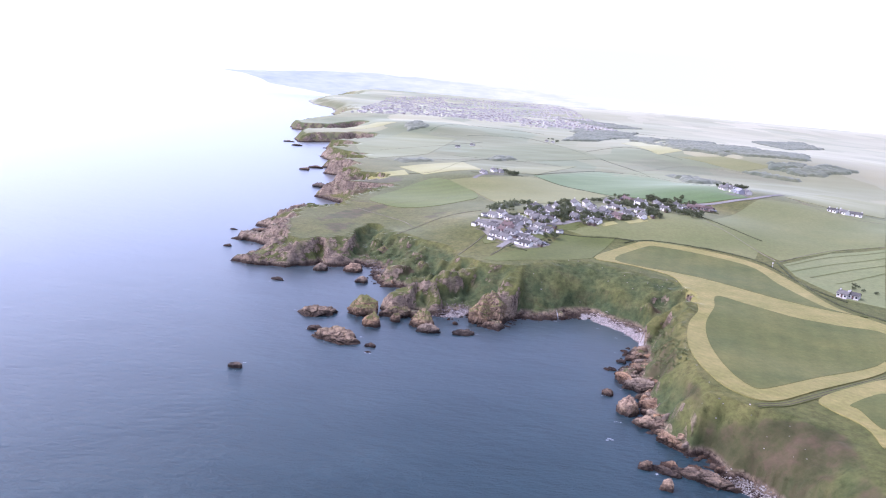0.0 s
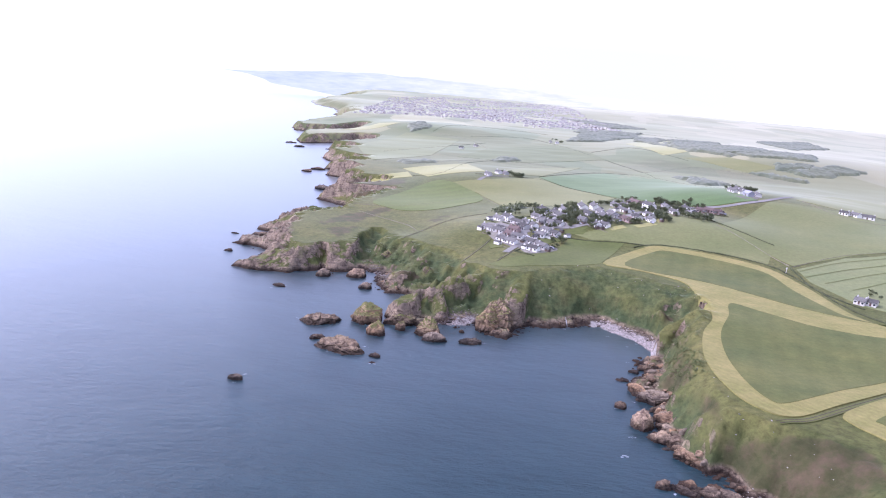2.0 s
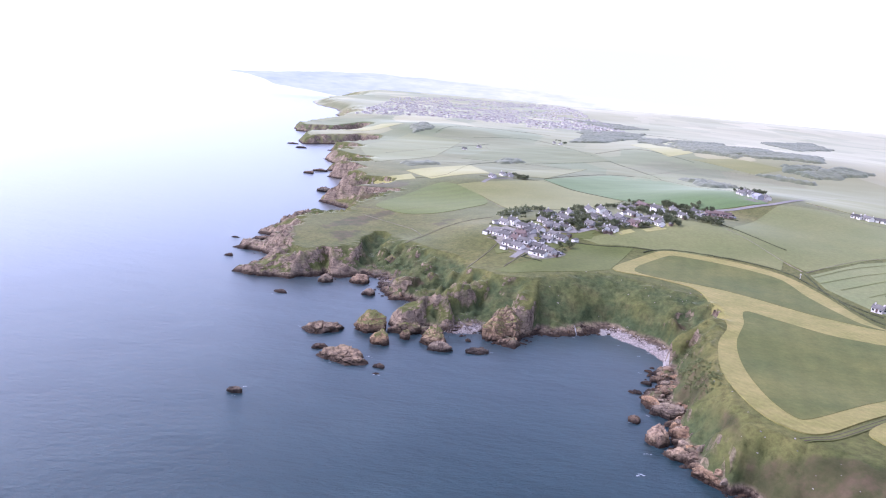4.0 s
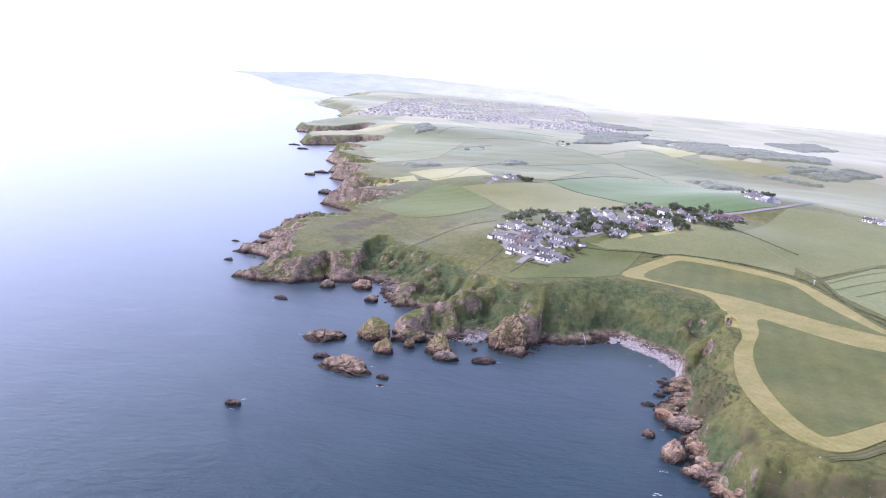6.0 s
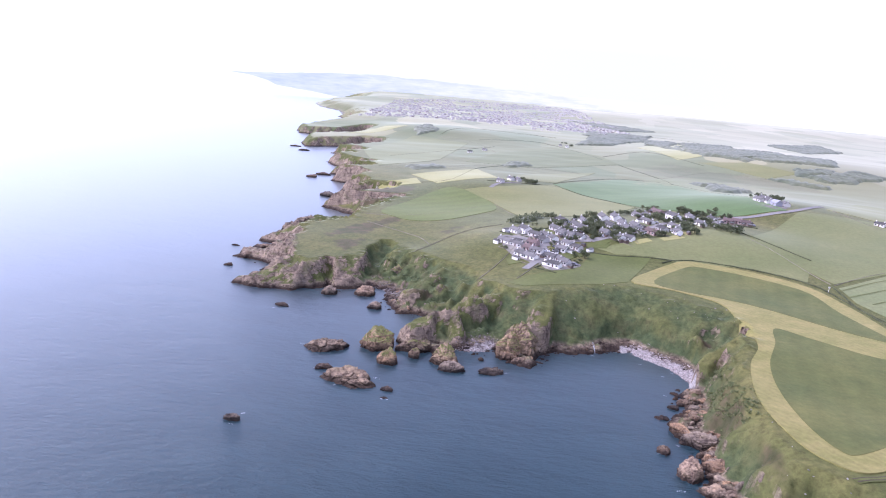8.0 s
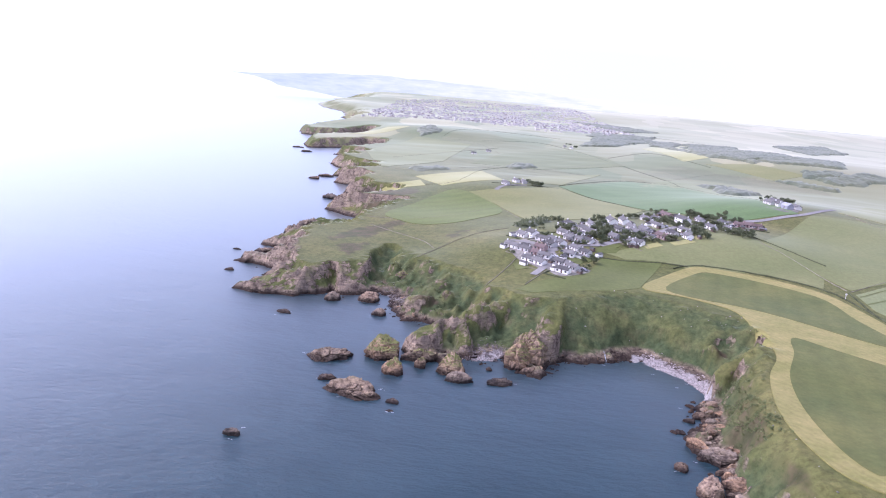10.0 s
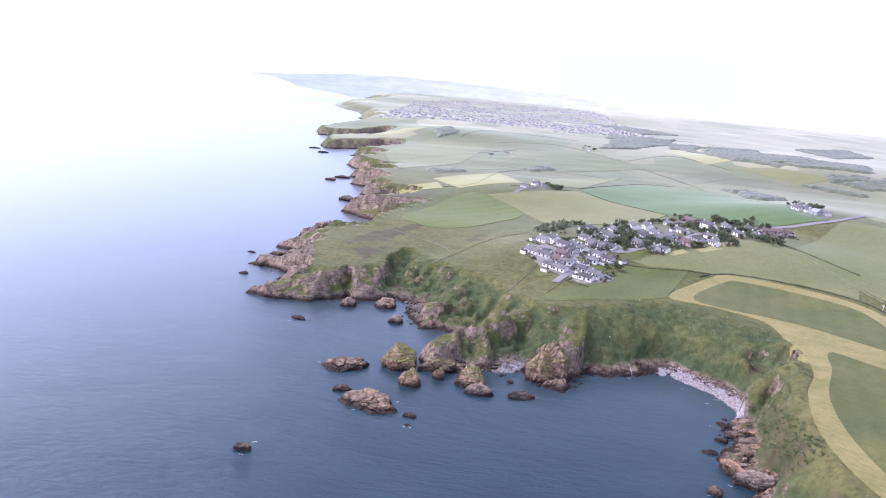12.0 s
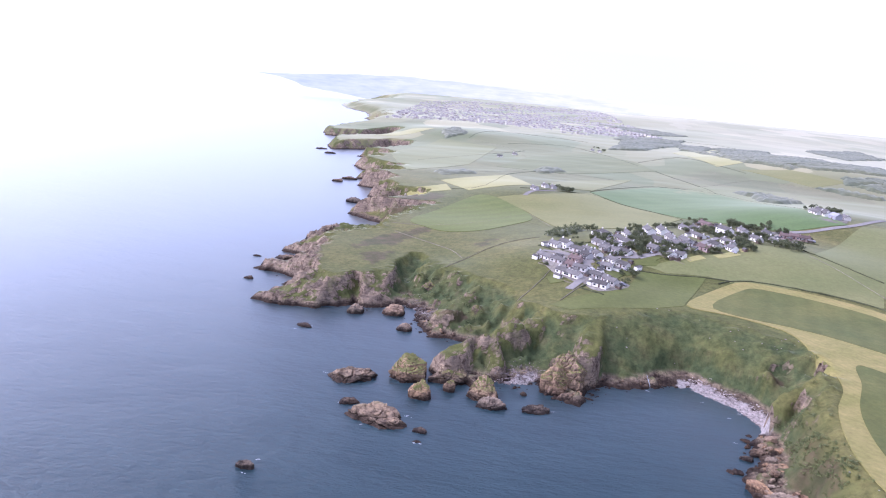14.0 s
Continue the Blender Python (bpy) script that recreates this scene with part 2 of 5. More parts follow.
def plain_material(name, col, rough=0.7, vary=0.15, grain=2.0, metal=0.0, random_tint=0.0):
    m, t, p, out = nodes_of(name)
    n = noise_tex(t, grain, 6, 0.65)
    n2 = noise_tex(t, grain * 0.12, 3, 0.5)
    c = ramp(t, n.outputs["Fac"], [(0.3, tuple(v * (1 - vary) for v in col)), (0.7, tuple(min(1, v * (1 + vary)) for v in col))])
    c = mix(t, 1.0, c, ramp(t, n2.outputs["Fac"], [(0.35, (1 - vary,) * 3), (0.65, (1, 1, 1))]), "MULTIPLY")
    if random_tint:
        info = t.nodes.new("ShaderNodeObjectInfo")
        c = mix(t, 1.0, c, ramp(t, info.outputs["Random"], [(0, (1 - random_tint,) * 3), (1, (1 + random_tint,) * 3)]), "MULTIPLY")
    t.links.new(c, p.inputs["Base Color"])
    p.inputs["Roughness"].default_value = rough
    p.inputs["Metallic"].default_value = metal
    p.inputs["Specular IOR Level"].default_value = 0.25 if rough > 0.6 else 0.5
    bump(t, p, n.outputs["Fac"], 0.3, 0.05)
    return m


def leaf_material(name, dark, light, thin=0.4):
    m, t, p, out = nodes_of(name)
    g = t.nodes.new("ShaderNodeNewGeometry")
    info = t.nodes.new("ShaderNodeObjectInfo")
    c = ramp(t, g.outputs["Random Per Island"], [(0, dark), (1, light)])
    c = mix(t, 1.0, c, ramp(t, info.outputs["Random"], [(0, (0.75, 0.8, 0.75)), (1, (1.25, 1.2, 1.15))]), "MULTIPLY")
    t.links.new(c, p.inputs["Base Color"])
    p.inputs["Roughness"].default_value = 0.7
    if thin:
        lit = t.nodes.new("ShaderNodeBsdfTranslucent")
        t.links.new(c, lit.inputs["Color"])
        s = add(t, "ShaderNodeMixShader", Fac=thin)
        t.links.new(p.outputs[0], s.inputs[1])
        t.links.new(lit.outputs[0], s.inputs[2])
        t.links.new(s.outputs[0], out.inputs["Surface"])
    return m


LAND = land_material()
WATER = water_material()
ROCK = rock_material("shore_rock")
ROCK_WARM = rock_material("orange_lichen_rock", 0, (1.12, 1.01, 0.88))
ROCK_GRASSY = rock_material("grass_topped_rock", 1.0, (1.08, 1.0, 0.9))
ROCK_PALE = rock_material("pale_streaked_rock", 0.25, (1.2, 1.2, 1.15))
FIELD = {
    "crop": grass_material("green_crop", (0.09, 0.108, 0.036), (0.158, 0.155, 0.051), 0.5, (0.03, 20, 0.04), 0.03),
    "mown": grass_material("mown_hay_strip", (0.2, 0.195, 0.062), (0.33, 0.275, 0.11), 0.6, (0.1, 150, 0.03), 0.06),
    "lush": grass_material("green_pasture", (0.098, 0.118, 0.034), (0.13, 0.14, 0.046), 0.4, (0.012, 40, 0.06)),
    "barley": grass_material("ripening_barley", (0.17, 0.198, 0.088), (0.215, 0.225, 0.105), 0.4),
    "olive": grass_material("olive_pasture", (0.15, 0.168, 0.066), (0.2, 0.202, 0.085), 0.4),
    "meadow": grass_material("light_green_meadow", (0.104, 0.134, 0.034), (0.145, 0.165, 0.046), 0.4, (0.02, 60, 0.05)),
    "teal": grass_material("young_barley", (0.085, 0.145, 0.048), (0.115, 0.172, 0.062), 0.4, (0.015, 70, 0.05)),
    "tan": grass_material("dry_pasture", (0.165, 0.17, 0.056), (0.212, 0.202, 0.076), 0.4),
    "pale": grass_material("cut_silage", (0.29, 0.28, 0.1), (0.36, 0.33, 0.14), 0.4),
}
CANOPY, _t, _p, _out = nodes_of("wood_canopy")
_n, _n2 = noise_tex(_t, 0.16, 5, 0.65), noise_tex(_t, 0.012, 3, 0.5)
_c = ramp(_t, _n.outputs["Fac"], [(0.3, (0.062, 0.08, 0.042)), (0.7, (0.13, 0.145, 0.078))])
_t.links.new(mix(_t, 1.0, _c, ramp(_t, _n2.outputs["Fac"], [(0.35, (0.8, 0.85, 0.85)), (0.65, (1.15, 1.08, 1.05))]), "MULTIPLY"), _p.inputs["Base Color"])
_p.inputs["Roughness"].default_value = 0.85
# Haze over the woods is imitated by this pale gloss.
grazing_gloss(_t, _p, _out, 4.0, 0.28, 0.6, (1.0, 1.0, 0.86), False)
ROAD = plain_material("worn_asphalt", (0.26, 0.245, 0.225), 0.9, 0.15, 0.8)
HEDGE = plain_material("hedge_leaf", (0.085, 0.095, 0.045), 0.85, 0.4, 1.2)
STONE = plain_material("dry_stone", (0.26, 0.235, 0.17), 0.9, 0.35, 1.5)
HARL = plain_material("white_harling", (0.9, 0.87, 0.81), 0.9, 0.06, 3.0)
HARL_GREY = plain_material("grey_harling", (0.62, 0.59, 0.56), 0.9, 0.1, 3.0)
HARL_PINK = plain_material("pink_granite_wall", (0.45, 0.33, 0.3), 0.9, 0.15, 3.0)
SLATE = plain_material("grey_slate", (0.145, 0.138, 0.128), 0.85, 0.25, 3.0, 0, 0.35)
TILE = plain_material("brown_concrete_tile", (0.15, 0.11, 0.098), 0.8, 0.2, 3.0, 0, 0.2)
SHEET = plain_material("blue_steel_sheet", (0.33, 0.33, 0.37), 0.5, 0.08, 2.0)
GLASS_DARK = plain_material("window_glass", (0.03, 0.035, 0.045), 0.08, 0.05)
WOOD_DARK = plain_material("painted_door", (0.12, 0.07, 0.06), 0.6, 0.1)
LEAF = leaf_material("tree_leaf", (0.11, 0.13, 0.07), (0.19, 0.21, 0.115), 0.5)
# Distance haze put into the town roofs: a paler copy of SLATE.
ROOF_HAZED = plain_material("hazed_pale_slate", (0.36, 0.345, 0.325), 0.7, 0.2, 0.3)
HARL_SOFT = plain_material("cream_harling", (0.66, 0.615, 0.56), 0.9, 0.1, 0.3)
YARD = plain_material("pale_gravel_yard", (0.27, 0.25, 0.21), 0.95, 0.35, 0.35)
SOIL = plain_material("bare_track_earth", (0.1, 0.082, 0.056), 0.95, 0.3, 0.8)
FERN = leaf_material("bracken_frond", (0.115, 0.145, 0.055), (0.18, 0.2, 0.085), 0.5)
TIMBER = plain_material("weathered_shed_boards", (0.2, 0.15, 0.12), 0.85, 0.25, 3.0, 0, 0.4)
BARK = plain_material("bark", (0.09, 0.07, 0.055), 0.9, 0.3, 4.0)
PEBBLE = leaf_material("beach_pebble", (0.11, 0.096, 0.094), (0.4, 0.36, 0.345), 0.0)
COBBLE = leaf_material("dark_cove_cobble", (0.06, 0.05, 0.05), (0.24, 0.2, 0.185), 0.0)
FOAM = plain_material("sea_foam", (0.42, 0.46, 0.5), 0.8, 0.1, 1.0)
CAR_PAINT = plain_material("car_paint", (0.5, 0.5, 0.52), 0.25, 0.05, 1.0, 0.0, 0.8)
RUBBER = plain_material("rubber", (0.02, 0.02, 0.02), 0.9, 0.1)


# ---- small helpers ----
def mesh_of(name, bm, material, smooth_faces=False):
    me = bpy.data.meshes.new(name)
    bm.to_mesh(me)
    bm.free()
    for x in material if isinstance(material, (list, tuple)) else (material,):
        me.materials.append(x)
    if smooth_faces:
        me.polygons.foreach_set("use_smooth", [True] * len(me.polygons))
    return me


def part(name, bm, material, parent, label=""):
    ob = new(name, mesh_of(name, bm, material))
    ob.parent = parent
    return tagged(ob, label)


def box(bm, x0, x1, y0, y1, z0, z1):
    v = [bm.verts.new(p) for p in ((x0, y0, z0), (x1, y0, z0), (x1, y1, z0), (x0, y1, z0), (x0, y0, z1), (x1, y0, z1), (x1, y1, z1), (x0, y1, z1))]
    for q in ((3, 2, 1, 0), (4, 5, 6, 7), (0, 1, 5, 4), (1, 2, 6, 5), (2, 3, 7, 6), (3, 0, 4, 7)):
        bm.faces.new([v[i] for i in q])
    return bm


def lattice(ix, iy, seed):
    h = (ix.astype(np.int64) * 374761393 + iy.astype(np.int64) * 668265263 + seed * 1442695041) & 0xFFFFFFFF
    h = ((h ^ (h >> 13)) * 1274126177) & 0xFFFFFFFF
    return ((h ^ (h >> 16)) & 0xFFFF) / 65535.0


def value_noise(x, y, seed=0):
    ix, iy = np.floor(x), np.floor(y)
    fx, fy = x - ix, y - iy
    fx, fy = fx * fx * (3 - 2 * fx), fy * fy * (3 - 2 * fy)
    a, b = lattice(ix, iy, seed), lattice(ix + 1, iy, seed)
    c, d = lattice(ix, iy + 1, seed), lattice(ix + 1, iy + 1, seed)
    return (a + (b - a) * fx) * (1 - fy) + (c + (d - c) * fx) * fy - 0.5


def fractal(x, y, size, octaves=4, seed=0, gain=0.5):
    total, amp = 0.0, 1.0
    for k in range(octaves):
        total = total + amp * value_noise(x / size, y / size, seed + k)
        size, amp = size / 2.03, amp * gain
    return total


def step(v, lo, hi):
    u = np.clip((v - lo) / (hi - lo), 0, 1)
    return u * u * (3 - 2 * u)


def to_line(x, y, pts, closed):
    """Distance to a line of points, and whether each place lies inside it."""
    best = np.full(x.shape, 1e18)
    inside = np.zeros(x.shape, bool)
    n = len(pts)
    for i in range(n if closed else n - 1):
        (ax, ay), (bx, by) = pts[i], pts[(i + 1) % n]
        dx, dy = bx - ax, by - ay
        u = np.clip(((x - ax) * dx + (y - ay) * dy) / (dx * dx + dy * dy + 1e-9), 0, 1)
        best = np.minimum(best, (x - ax - u * dx) ** 2 + (y - ay - u * dy) ** 2)
        if closed and ay != by:
            inside ^= ((ay > y) != (by > y)) & (x < ax + (y - ay) * dx / dy)
    return np.sqrt(best), inside


def signed(x, y, pts):
    d, inside = to_line(x, y, pts, True)
    return np.where(inside, d, -d)


# ---- the lie of the land ----
HEIGHTS = [
    (39, 473, 31),
    (51, 417, 26),
    (110, 501, 37),
    (183, 520, 40),
    (51, 755, 32),
    (284, 628, 49),
    (-170, 2049, 36),
    (96, 408, 25),
    (133, 368, 24),
    (140, 328, 22),
    (125, 300, 19),
    (147, 275, 19),
    (122, 236, 20),
    (-60, 1620, 37),
    (-95, 440, 13),
    (-75, 445, 14),
    (-60, 485, 14),
    (-24, 437, 18.5),
    (2, 403, 15),
    (44, 376, 20.5),
    (70, 384, 24),
    (128, 325, 24),
    (-100, 520, 14),
    (-90, 620, 18),
    (400, 420, 50),
    (300, 250, 36),
    (-250, 1300, 17),
    (-330, 1560, 16),
    (-300, 1270, 14),
    (-185, 1010, 18),
    (-130, 740, 19),
    (-150, 800, 22),
    (600, 1200, 58),
    (200, 150, 24),
]
FIELDS = [
    ('crop', [(109, 404), (134, 436), (152, 439), (195, 412), (200, 376), (207, 339), (222, 326), (191, 344), (159, 374), (140, 387)]),
    ('crop', [(151, 345), (142, 325), (129, 301), (121, 274), (118, 248), (120, 232), (127, 231), (156, 248), (195, 269), (216, 302), (198, 312), (180, 320), (163, 335)]),
    ('crop', [(153, 222), (173, 233), (153, 202), (153, 217)]),
    ('mown', [(96, 406), (131, 445), (154, 447), (199, 422), (211, 385), (213, 340), (224, 315), (216, 302), (198, 312), (180, 320), (159, 340), (151, 345), (142, 325), (129, 301), (121, 274), (118, 248), (120, 232), (127, 231), (156, 248), (195, 269), (187, 257), (148, 234), (124, 220), (113, 224), (108, 238), (109, 266), (120, 299), (132, 320), (135, 344), (137, 377), (121, 393)]),
    ('mown', [(183, 249), (160, 237), (143, 225), (142, 217), (147, 204), (144, 189), (153, 202), (153, 217), (153, 222), (172, 232)]),
    ('lush', [(70, 428), (83, 457), (98, 456), (120, 453), (94, 404), (77, 396), (59, 392), (48, 390), (33, 386), (24, 393), (36, 404), (52, 413)]),
    ('olive', [(88, 466), (103, 473), (140, 494), (175, 519), (195, 517), (211, 488), (227, 463), (207, 426), (181, 443), (135, 447), (122, 455), (98, 457)]),
    ('teal', [(98, 764), (200, 885), (255, 836), (268, 661), (273, 598), (219, 582), (206, 589), (186, 609), (157, 632), (119, 707)]),
    ('tan', [(0, 698), (45, 719), (97, 755), (118, 703), (155, 629), (110, 571), (68, 572), (45, 577), (25, 648)]),
    ('meadow', [(-70, 590), (-48, 650), (-22, 705), (-1, 698), (24, 648), (28, 611), (12, 590), (-12, 565), (-36, 556), (-55, 566)]),
    ('pale', [(-120, 715), (-54, 782), (-46, 741), (-105, 708)]),
    ('pale', [(-62, 812), (17, 889), (38, 772), (-28, 734)]),
    ('tan', [(39, 764), (92, 878), (183, 956), (103, 777)]),
    ('olive', [(205, 507), (283, 596), (341, 584), (378, 563), (311, 458), (280, 455), (223, 426), (210, 469)]),
    ('barley', [(222, 419), (268, 447), (308, 452), (241, 342), (228, 355), (219, 395)]),
    ('tan', [(317, 619), (433, 770), (488, 734), (386, 577), (349, 588)]),
    ('olive', [(-165, 1113), (-107, 1433), (8, 1353), (-36, 1020), (-109, 876)]),
    ('lush', [(4, 1012), (65, 1217), (203, 1356), (244, 1203), (246, 1093), (95, 968)]),
    ('pale', [(-249, 1441), (-186, 1606), (-132, 1586), (-203, 1449)]),
    ('olive', [(194, 828), (261, 922), (344, 856), (324, 748), (268, 661), (253, 828)]),
    ('pale', [(372, 1473), (584, 1871), (432, 1211), (361, 1164)]),
    ('tan', [(383, 1126), (454, 1113), (495, 1027), (433, 990)]),
]
BOUNDS = [
    ('hedge', [(125, 445), (134, 450), (155, 450), (203, 427), (214, 392), (217, 347), (228, 321)]),
    ('wall', [(-27, 705), (0, 689), (25, 644), (41, 582)]),
    ('wall', [(-33, 459), (-12, 497), (9, 523), (29, 534)]),
    ('wall', [(-77, 549), (-49, 523), (-32, 504), (-24, 482)]),
    ('wall', [(8, 402), (24, 436), (35, 465)]),
    ('wall', [(30, 400), (48, 429), (63, 450), (76, 462)]),
    ('wall', [(-85, 574), (-53, 573), (-14, 598), (12, 624)]),
    ('hedge', [(82, 458), (98, 454), (120, 453), (135, 449)]),
    ('hedge', [(199, 525), (212, 491), (228, 465)]),
    ('wall', [(221, 423), (271, 453), (311, 458)]),
    ('hedge', [(219, 421), (217, 405), (215, 379), (225, 350)]),
    ('hedge', [(24, 746), (61, 745), (99, 745), (119, 704), (141, 663), (154, 623)]),
    ('hedge', [(-46, 748), (-11, 761), (17, 904), (66, 982), (96, 976)]),
    ('wall', [(-109, 876), (-53, 875), (18, 948), (95, 968), (164, 931)]),
    ('hedge', [(99, 769), (144, 832), (201, 891), (258, 842), (271, 666)]),
    ('wall', [(-62, 1454), (30, 1358), (72, 1062), (87, 997)]),
    ('hedge', [(31, 1421), (151, 1476), (203, 1356), (235, 1160)]),
    ('wall', [(-165, 1113), (-102, 1114), (-36, 1020)]),
    ('wall', [(200, 501), (210, 469), (220, 425)]),
    ('wall', [(321, 616), (330, 564), (366, 545)]),
    ('hedge', [(246, 1093), (261, 922), (255, 841)]),
    ('hedge', [(246, 1212), (340, 1315), (366, 1177), (379, 1090)]),
    ('hedge', [(568, 2135), (697, 2021), (535, 1258), (657, 1226)]),
    ('wall', [(261, 922), (364, 1027), (431, 971), (491, 926)]),
    ('hedge', [(-50, 1462), (11, 1688), (121, 1692), (223, 1644)]),
    ('hedge', [(-112, 1040), (-22, 1188), (60, 1317)]),
]
ROADS = [
    (5.5, [(233, 580), (204, 575), (172, 555), (149, 534), (130, 511), (111, 490), (97, 484), (86, 479)]),
    (5.0, [(233, 580), (260, 589), (282, 600), (324, 638)]),
    (4.5, [(86, 479), (72, 479), (59, 472), (52, 463), (52, 449), (48, 439), (41, 425), (36, 416)]),
    (4.0, [(52, 449), (56, 444), (65, 436), (70, 429)]),
    (4.0, [(52, 463), (43, 474), (35, 480), (27, 486)]),
    (4.0, [(86, 479), (82, 495), (76, 520), (68, 543)]),
    (4.5, [(27, 707), (37, 731), (61, 745)]),
]
HOUSES_A = [(24.0, 471.9, 30.2, 463.9, 'w'), (31.2, 462.9, 37.5, 457.8, 'g'), (34.1, 502.6, 38.5, 495.1, 'w'), (40.5, 499.5, 44.5, 493.0, 'w'), (45.9, 489.9, 52.2, 482.7, 'g'), (55.0, 489.7, 57.0, 481.7, 'w'), (58.9, 482.3, 61.4, 475.5, 'w'), (38.9, 454.5, 44.2, 451.1, 'r'), (43.0, 451.1, 49.5, 447.3, 'w'), (33.1, 445.5, 38.7, 439.9, 'w'), (38.3, 440.3, 44.0, 434.6, 'w'), (52.1, 440.6, 56.1, 436.9, 'g'), (57.3, 437.1, 60.3, 432.0, 'w'), (51.0, 424.6, 57.0, 420.3, 'w'), (66.9, 472.5, 70.5, 465.2, 'w'), (60.4, 457.4, 65.2, 454.2, 'w'), (71.7, 464.5, 75.6, 459.7, 'g'), (75.6, 491.7, 81.5, 483.4, 'w')]
HOUSES_B = [(71.9, 491.8, 75.6, 486.8, 'g'), (63.9, 512.9, 69.0, 502.8, 'g'), (73.6, 543.5, 77.4, 531.1, 'w'), (80.5, 522.0, 84.0, 510.3, 'g'), (90.1, 544.7, 91.2, 531.2, 'w'), (83.4, 508.0, 86.9, 500.0, 'g'), (107.2, 556.1, 108.3, 537.2, 'w'), (118.0, 561.4, 118.4, 538.3, 'w'), (103.7, 518.6, 106.6, 507.8, 'g'), (117.0, 533.0, 118.2, 516.2, 'g'), (114.8, 508.8, 116.1, 498.7, 'w'), (124.3, 523.0, 125.3, 510.5, 'g'), (125.5, 520.5, 126.7, 510.7, 'w'), (137.7, 550.1, 143.7, 533.6, 'w'), (162.9, 605.4, 166.8, 592.7, 'r'), (165.3, 570.2, 169.0, 557.3, 'w'), (140.8, 582.1, 143.2, 568.7, 'g'), (106.2, 483.9, 106.8, 479.2, 'w')]
HOUSES_C = [(109.5, 483.1, 113.9, 478.5, 'w'), (130.2, 503.3, 134.4, 495.6, 'r'), (142.0, 516.1, 144.5, 507.7, 'g'), (153.6, 526.4, 156.0, 513.7, 'w'), (150.8, 506.9, 152.3, 500.7, 'w'), (176.9, 537.8, 179.0, 528.5, 'w'), (199.0, 570.5, 198.5, 558.9, 'g'), (190.2, 539.8, 189.8, 527.7, 'w'), (184.3, 578.8, 184.7, 568.7, 'g'), (205.7, 559.5, 211.6, 558.0, 'r'), (214.1, 561.0, 218.4, 558.8, 'r'), (218.9, 557.2, 224.2, 555.6, 'r'), (59.3, 431.7, 62.7, 427.8, 'g'), (51.4, 476.8, 54.8, 470.7, 'g'), (66.3, 497.2, 69.9, 490.6, 'g'), (42.4, 465.5, 47.7, 461.0, 'r'), (96.0, 493.6, 99.3, 489.1, 'g'), (148.9, 580.8, 150.2, 569.8, 'g')]
HOUSES = HOUSES_A + HOUSES_B + HOUSES_C
FARMS = [
    (266.6, 645.5, 267.7, 634.1, 'g'),
    (272.4, 641.8, 270.6, 624.9, 'w'),
    (272.5, 623.2, 273.7, 614.6, 's'),
    (282.6, 625.2, 281.2, 615.4, 'g'),
    (47.4, 769.3, 54.7, 757.0, 'w'),
    (56.7, 767.1, 61.3, 753.4, 'g'),
    (35.1, 744.5, 41.5, 736.8, 'g'),
    (205.4, 1407.9, 214.7, 1376.5, 'w'),
    (198.4, 1428.2, 201.6, 1404.8, 'g'),
    (31.3, 1232.2, 43.6, 1221.0, 'g'),
    (5.9, 1170.4, 15.3, 1168.1, 'w'),
    (227.3, 361.1, 229.2, 358.4, 'g'),
    (231.9, 358.6, 233.7, 356.8, 'g'),
    (335.2, 576.7, 339.5, 571.6, 'w'),
    (345.1, 576.3, 346.3, 567.6, 'w'),
    (349.1, 570.9, 358.1, 565.8, 'w'),
    (275.5, 655.2, 278.8, 642.9, 'g'),
]
WOODS = [
    [(-114, 1549), (-80, 1649), (-59, 1500), (-97, 1446)],
    [(584, 1871), (754, 1964), (575, 1241), (645, 1214), (579, 1087), (489, 1116), (432, 1211)],
    [(500, 1915), (584, 1871), (451, 1505), (424, 1617)],
    [(290, 884), (320, 876), (336, 797), (283, 745)],
    [(-82, 890), (-41, 937), (-19, 897), (-58, 851)],
    [(244, 1469), (323, 1507), (481, 1823), (597, 2177), (343, 1857)],
    [(402, 2158), (568, 2135), (478, 1862), (335, 1893)],
    [(497, 1064), (557, 1046), (536, 1008), (488, 1013)],
    [(61, 1023), (94, 1032), (98, 991), (63, 952)],
    [(514, 1672), (676, 1743), (525, 1172), (445, 1140)],
    [(489, 1004), (593, 1057), (621, 1013), (509, 959)],
    [(464, 1712), (448, 1335), (481, 1137), (454, 1113), (405, 1241)],
    [(999, 2266), (1336, 2564), (1180, 2128), (947, 1893)],
    [(476, 3042), (627, 2842), (722, 2542), (543, 2391)],
    [(32, 539), (44, 562), (60, 577), (65, 561), (51, 538), (40, 532)],
    [(433, 990), (470, 976), (496, 934), (482, 909), (445, 940)],
]
MOORS = [
    [(-102, 495), (-96, 519), (-76, 542), (-54, 585), (-45, 574), (-60, 532), (-71, 509), (-88, 493)],
    [(-92, 472), (-85, 490), (-70, 492), (-68, 469), (-77, 454), (-86, 457)],
    [(-17, 520), (-13, 533), (-3, 536), (-4, 515), (-13, 508)],
    [(-109, 648), (-94, 702), (-59, 725), (-50, 703), (-81, 649), (-100, 640)],
    [(202, 1005), (328, 1114), (422, 1035), (507, 954), (447, 848), (383, 911), (283, 945)],
    [(-114, 768), (-89, 793), (-81, 772), (-105, 747)],
]
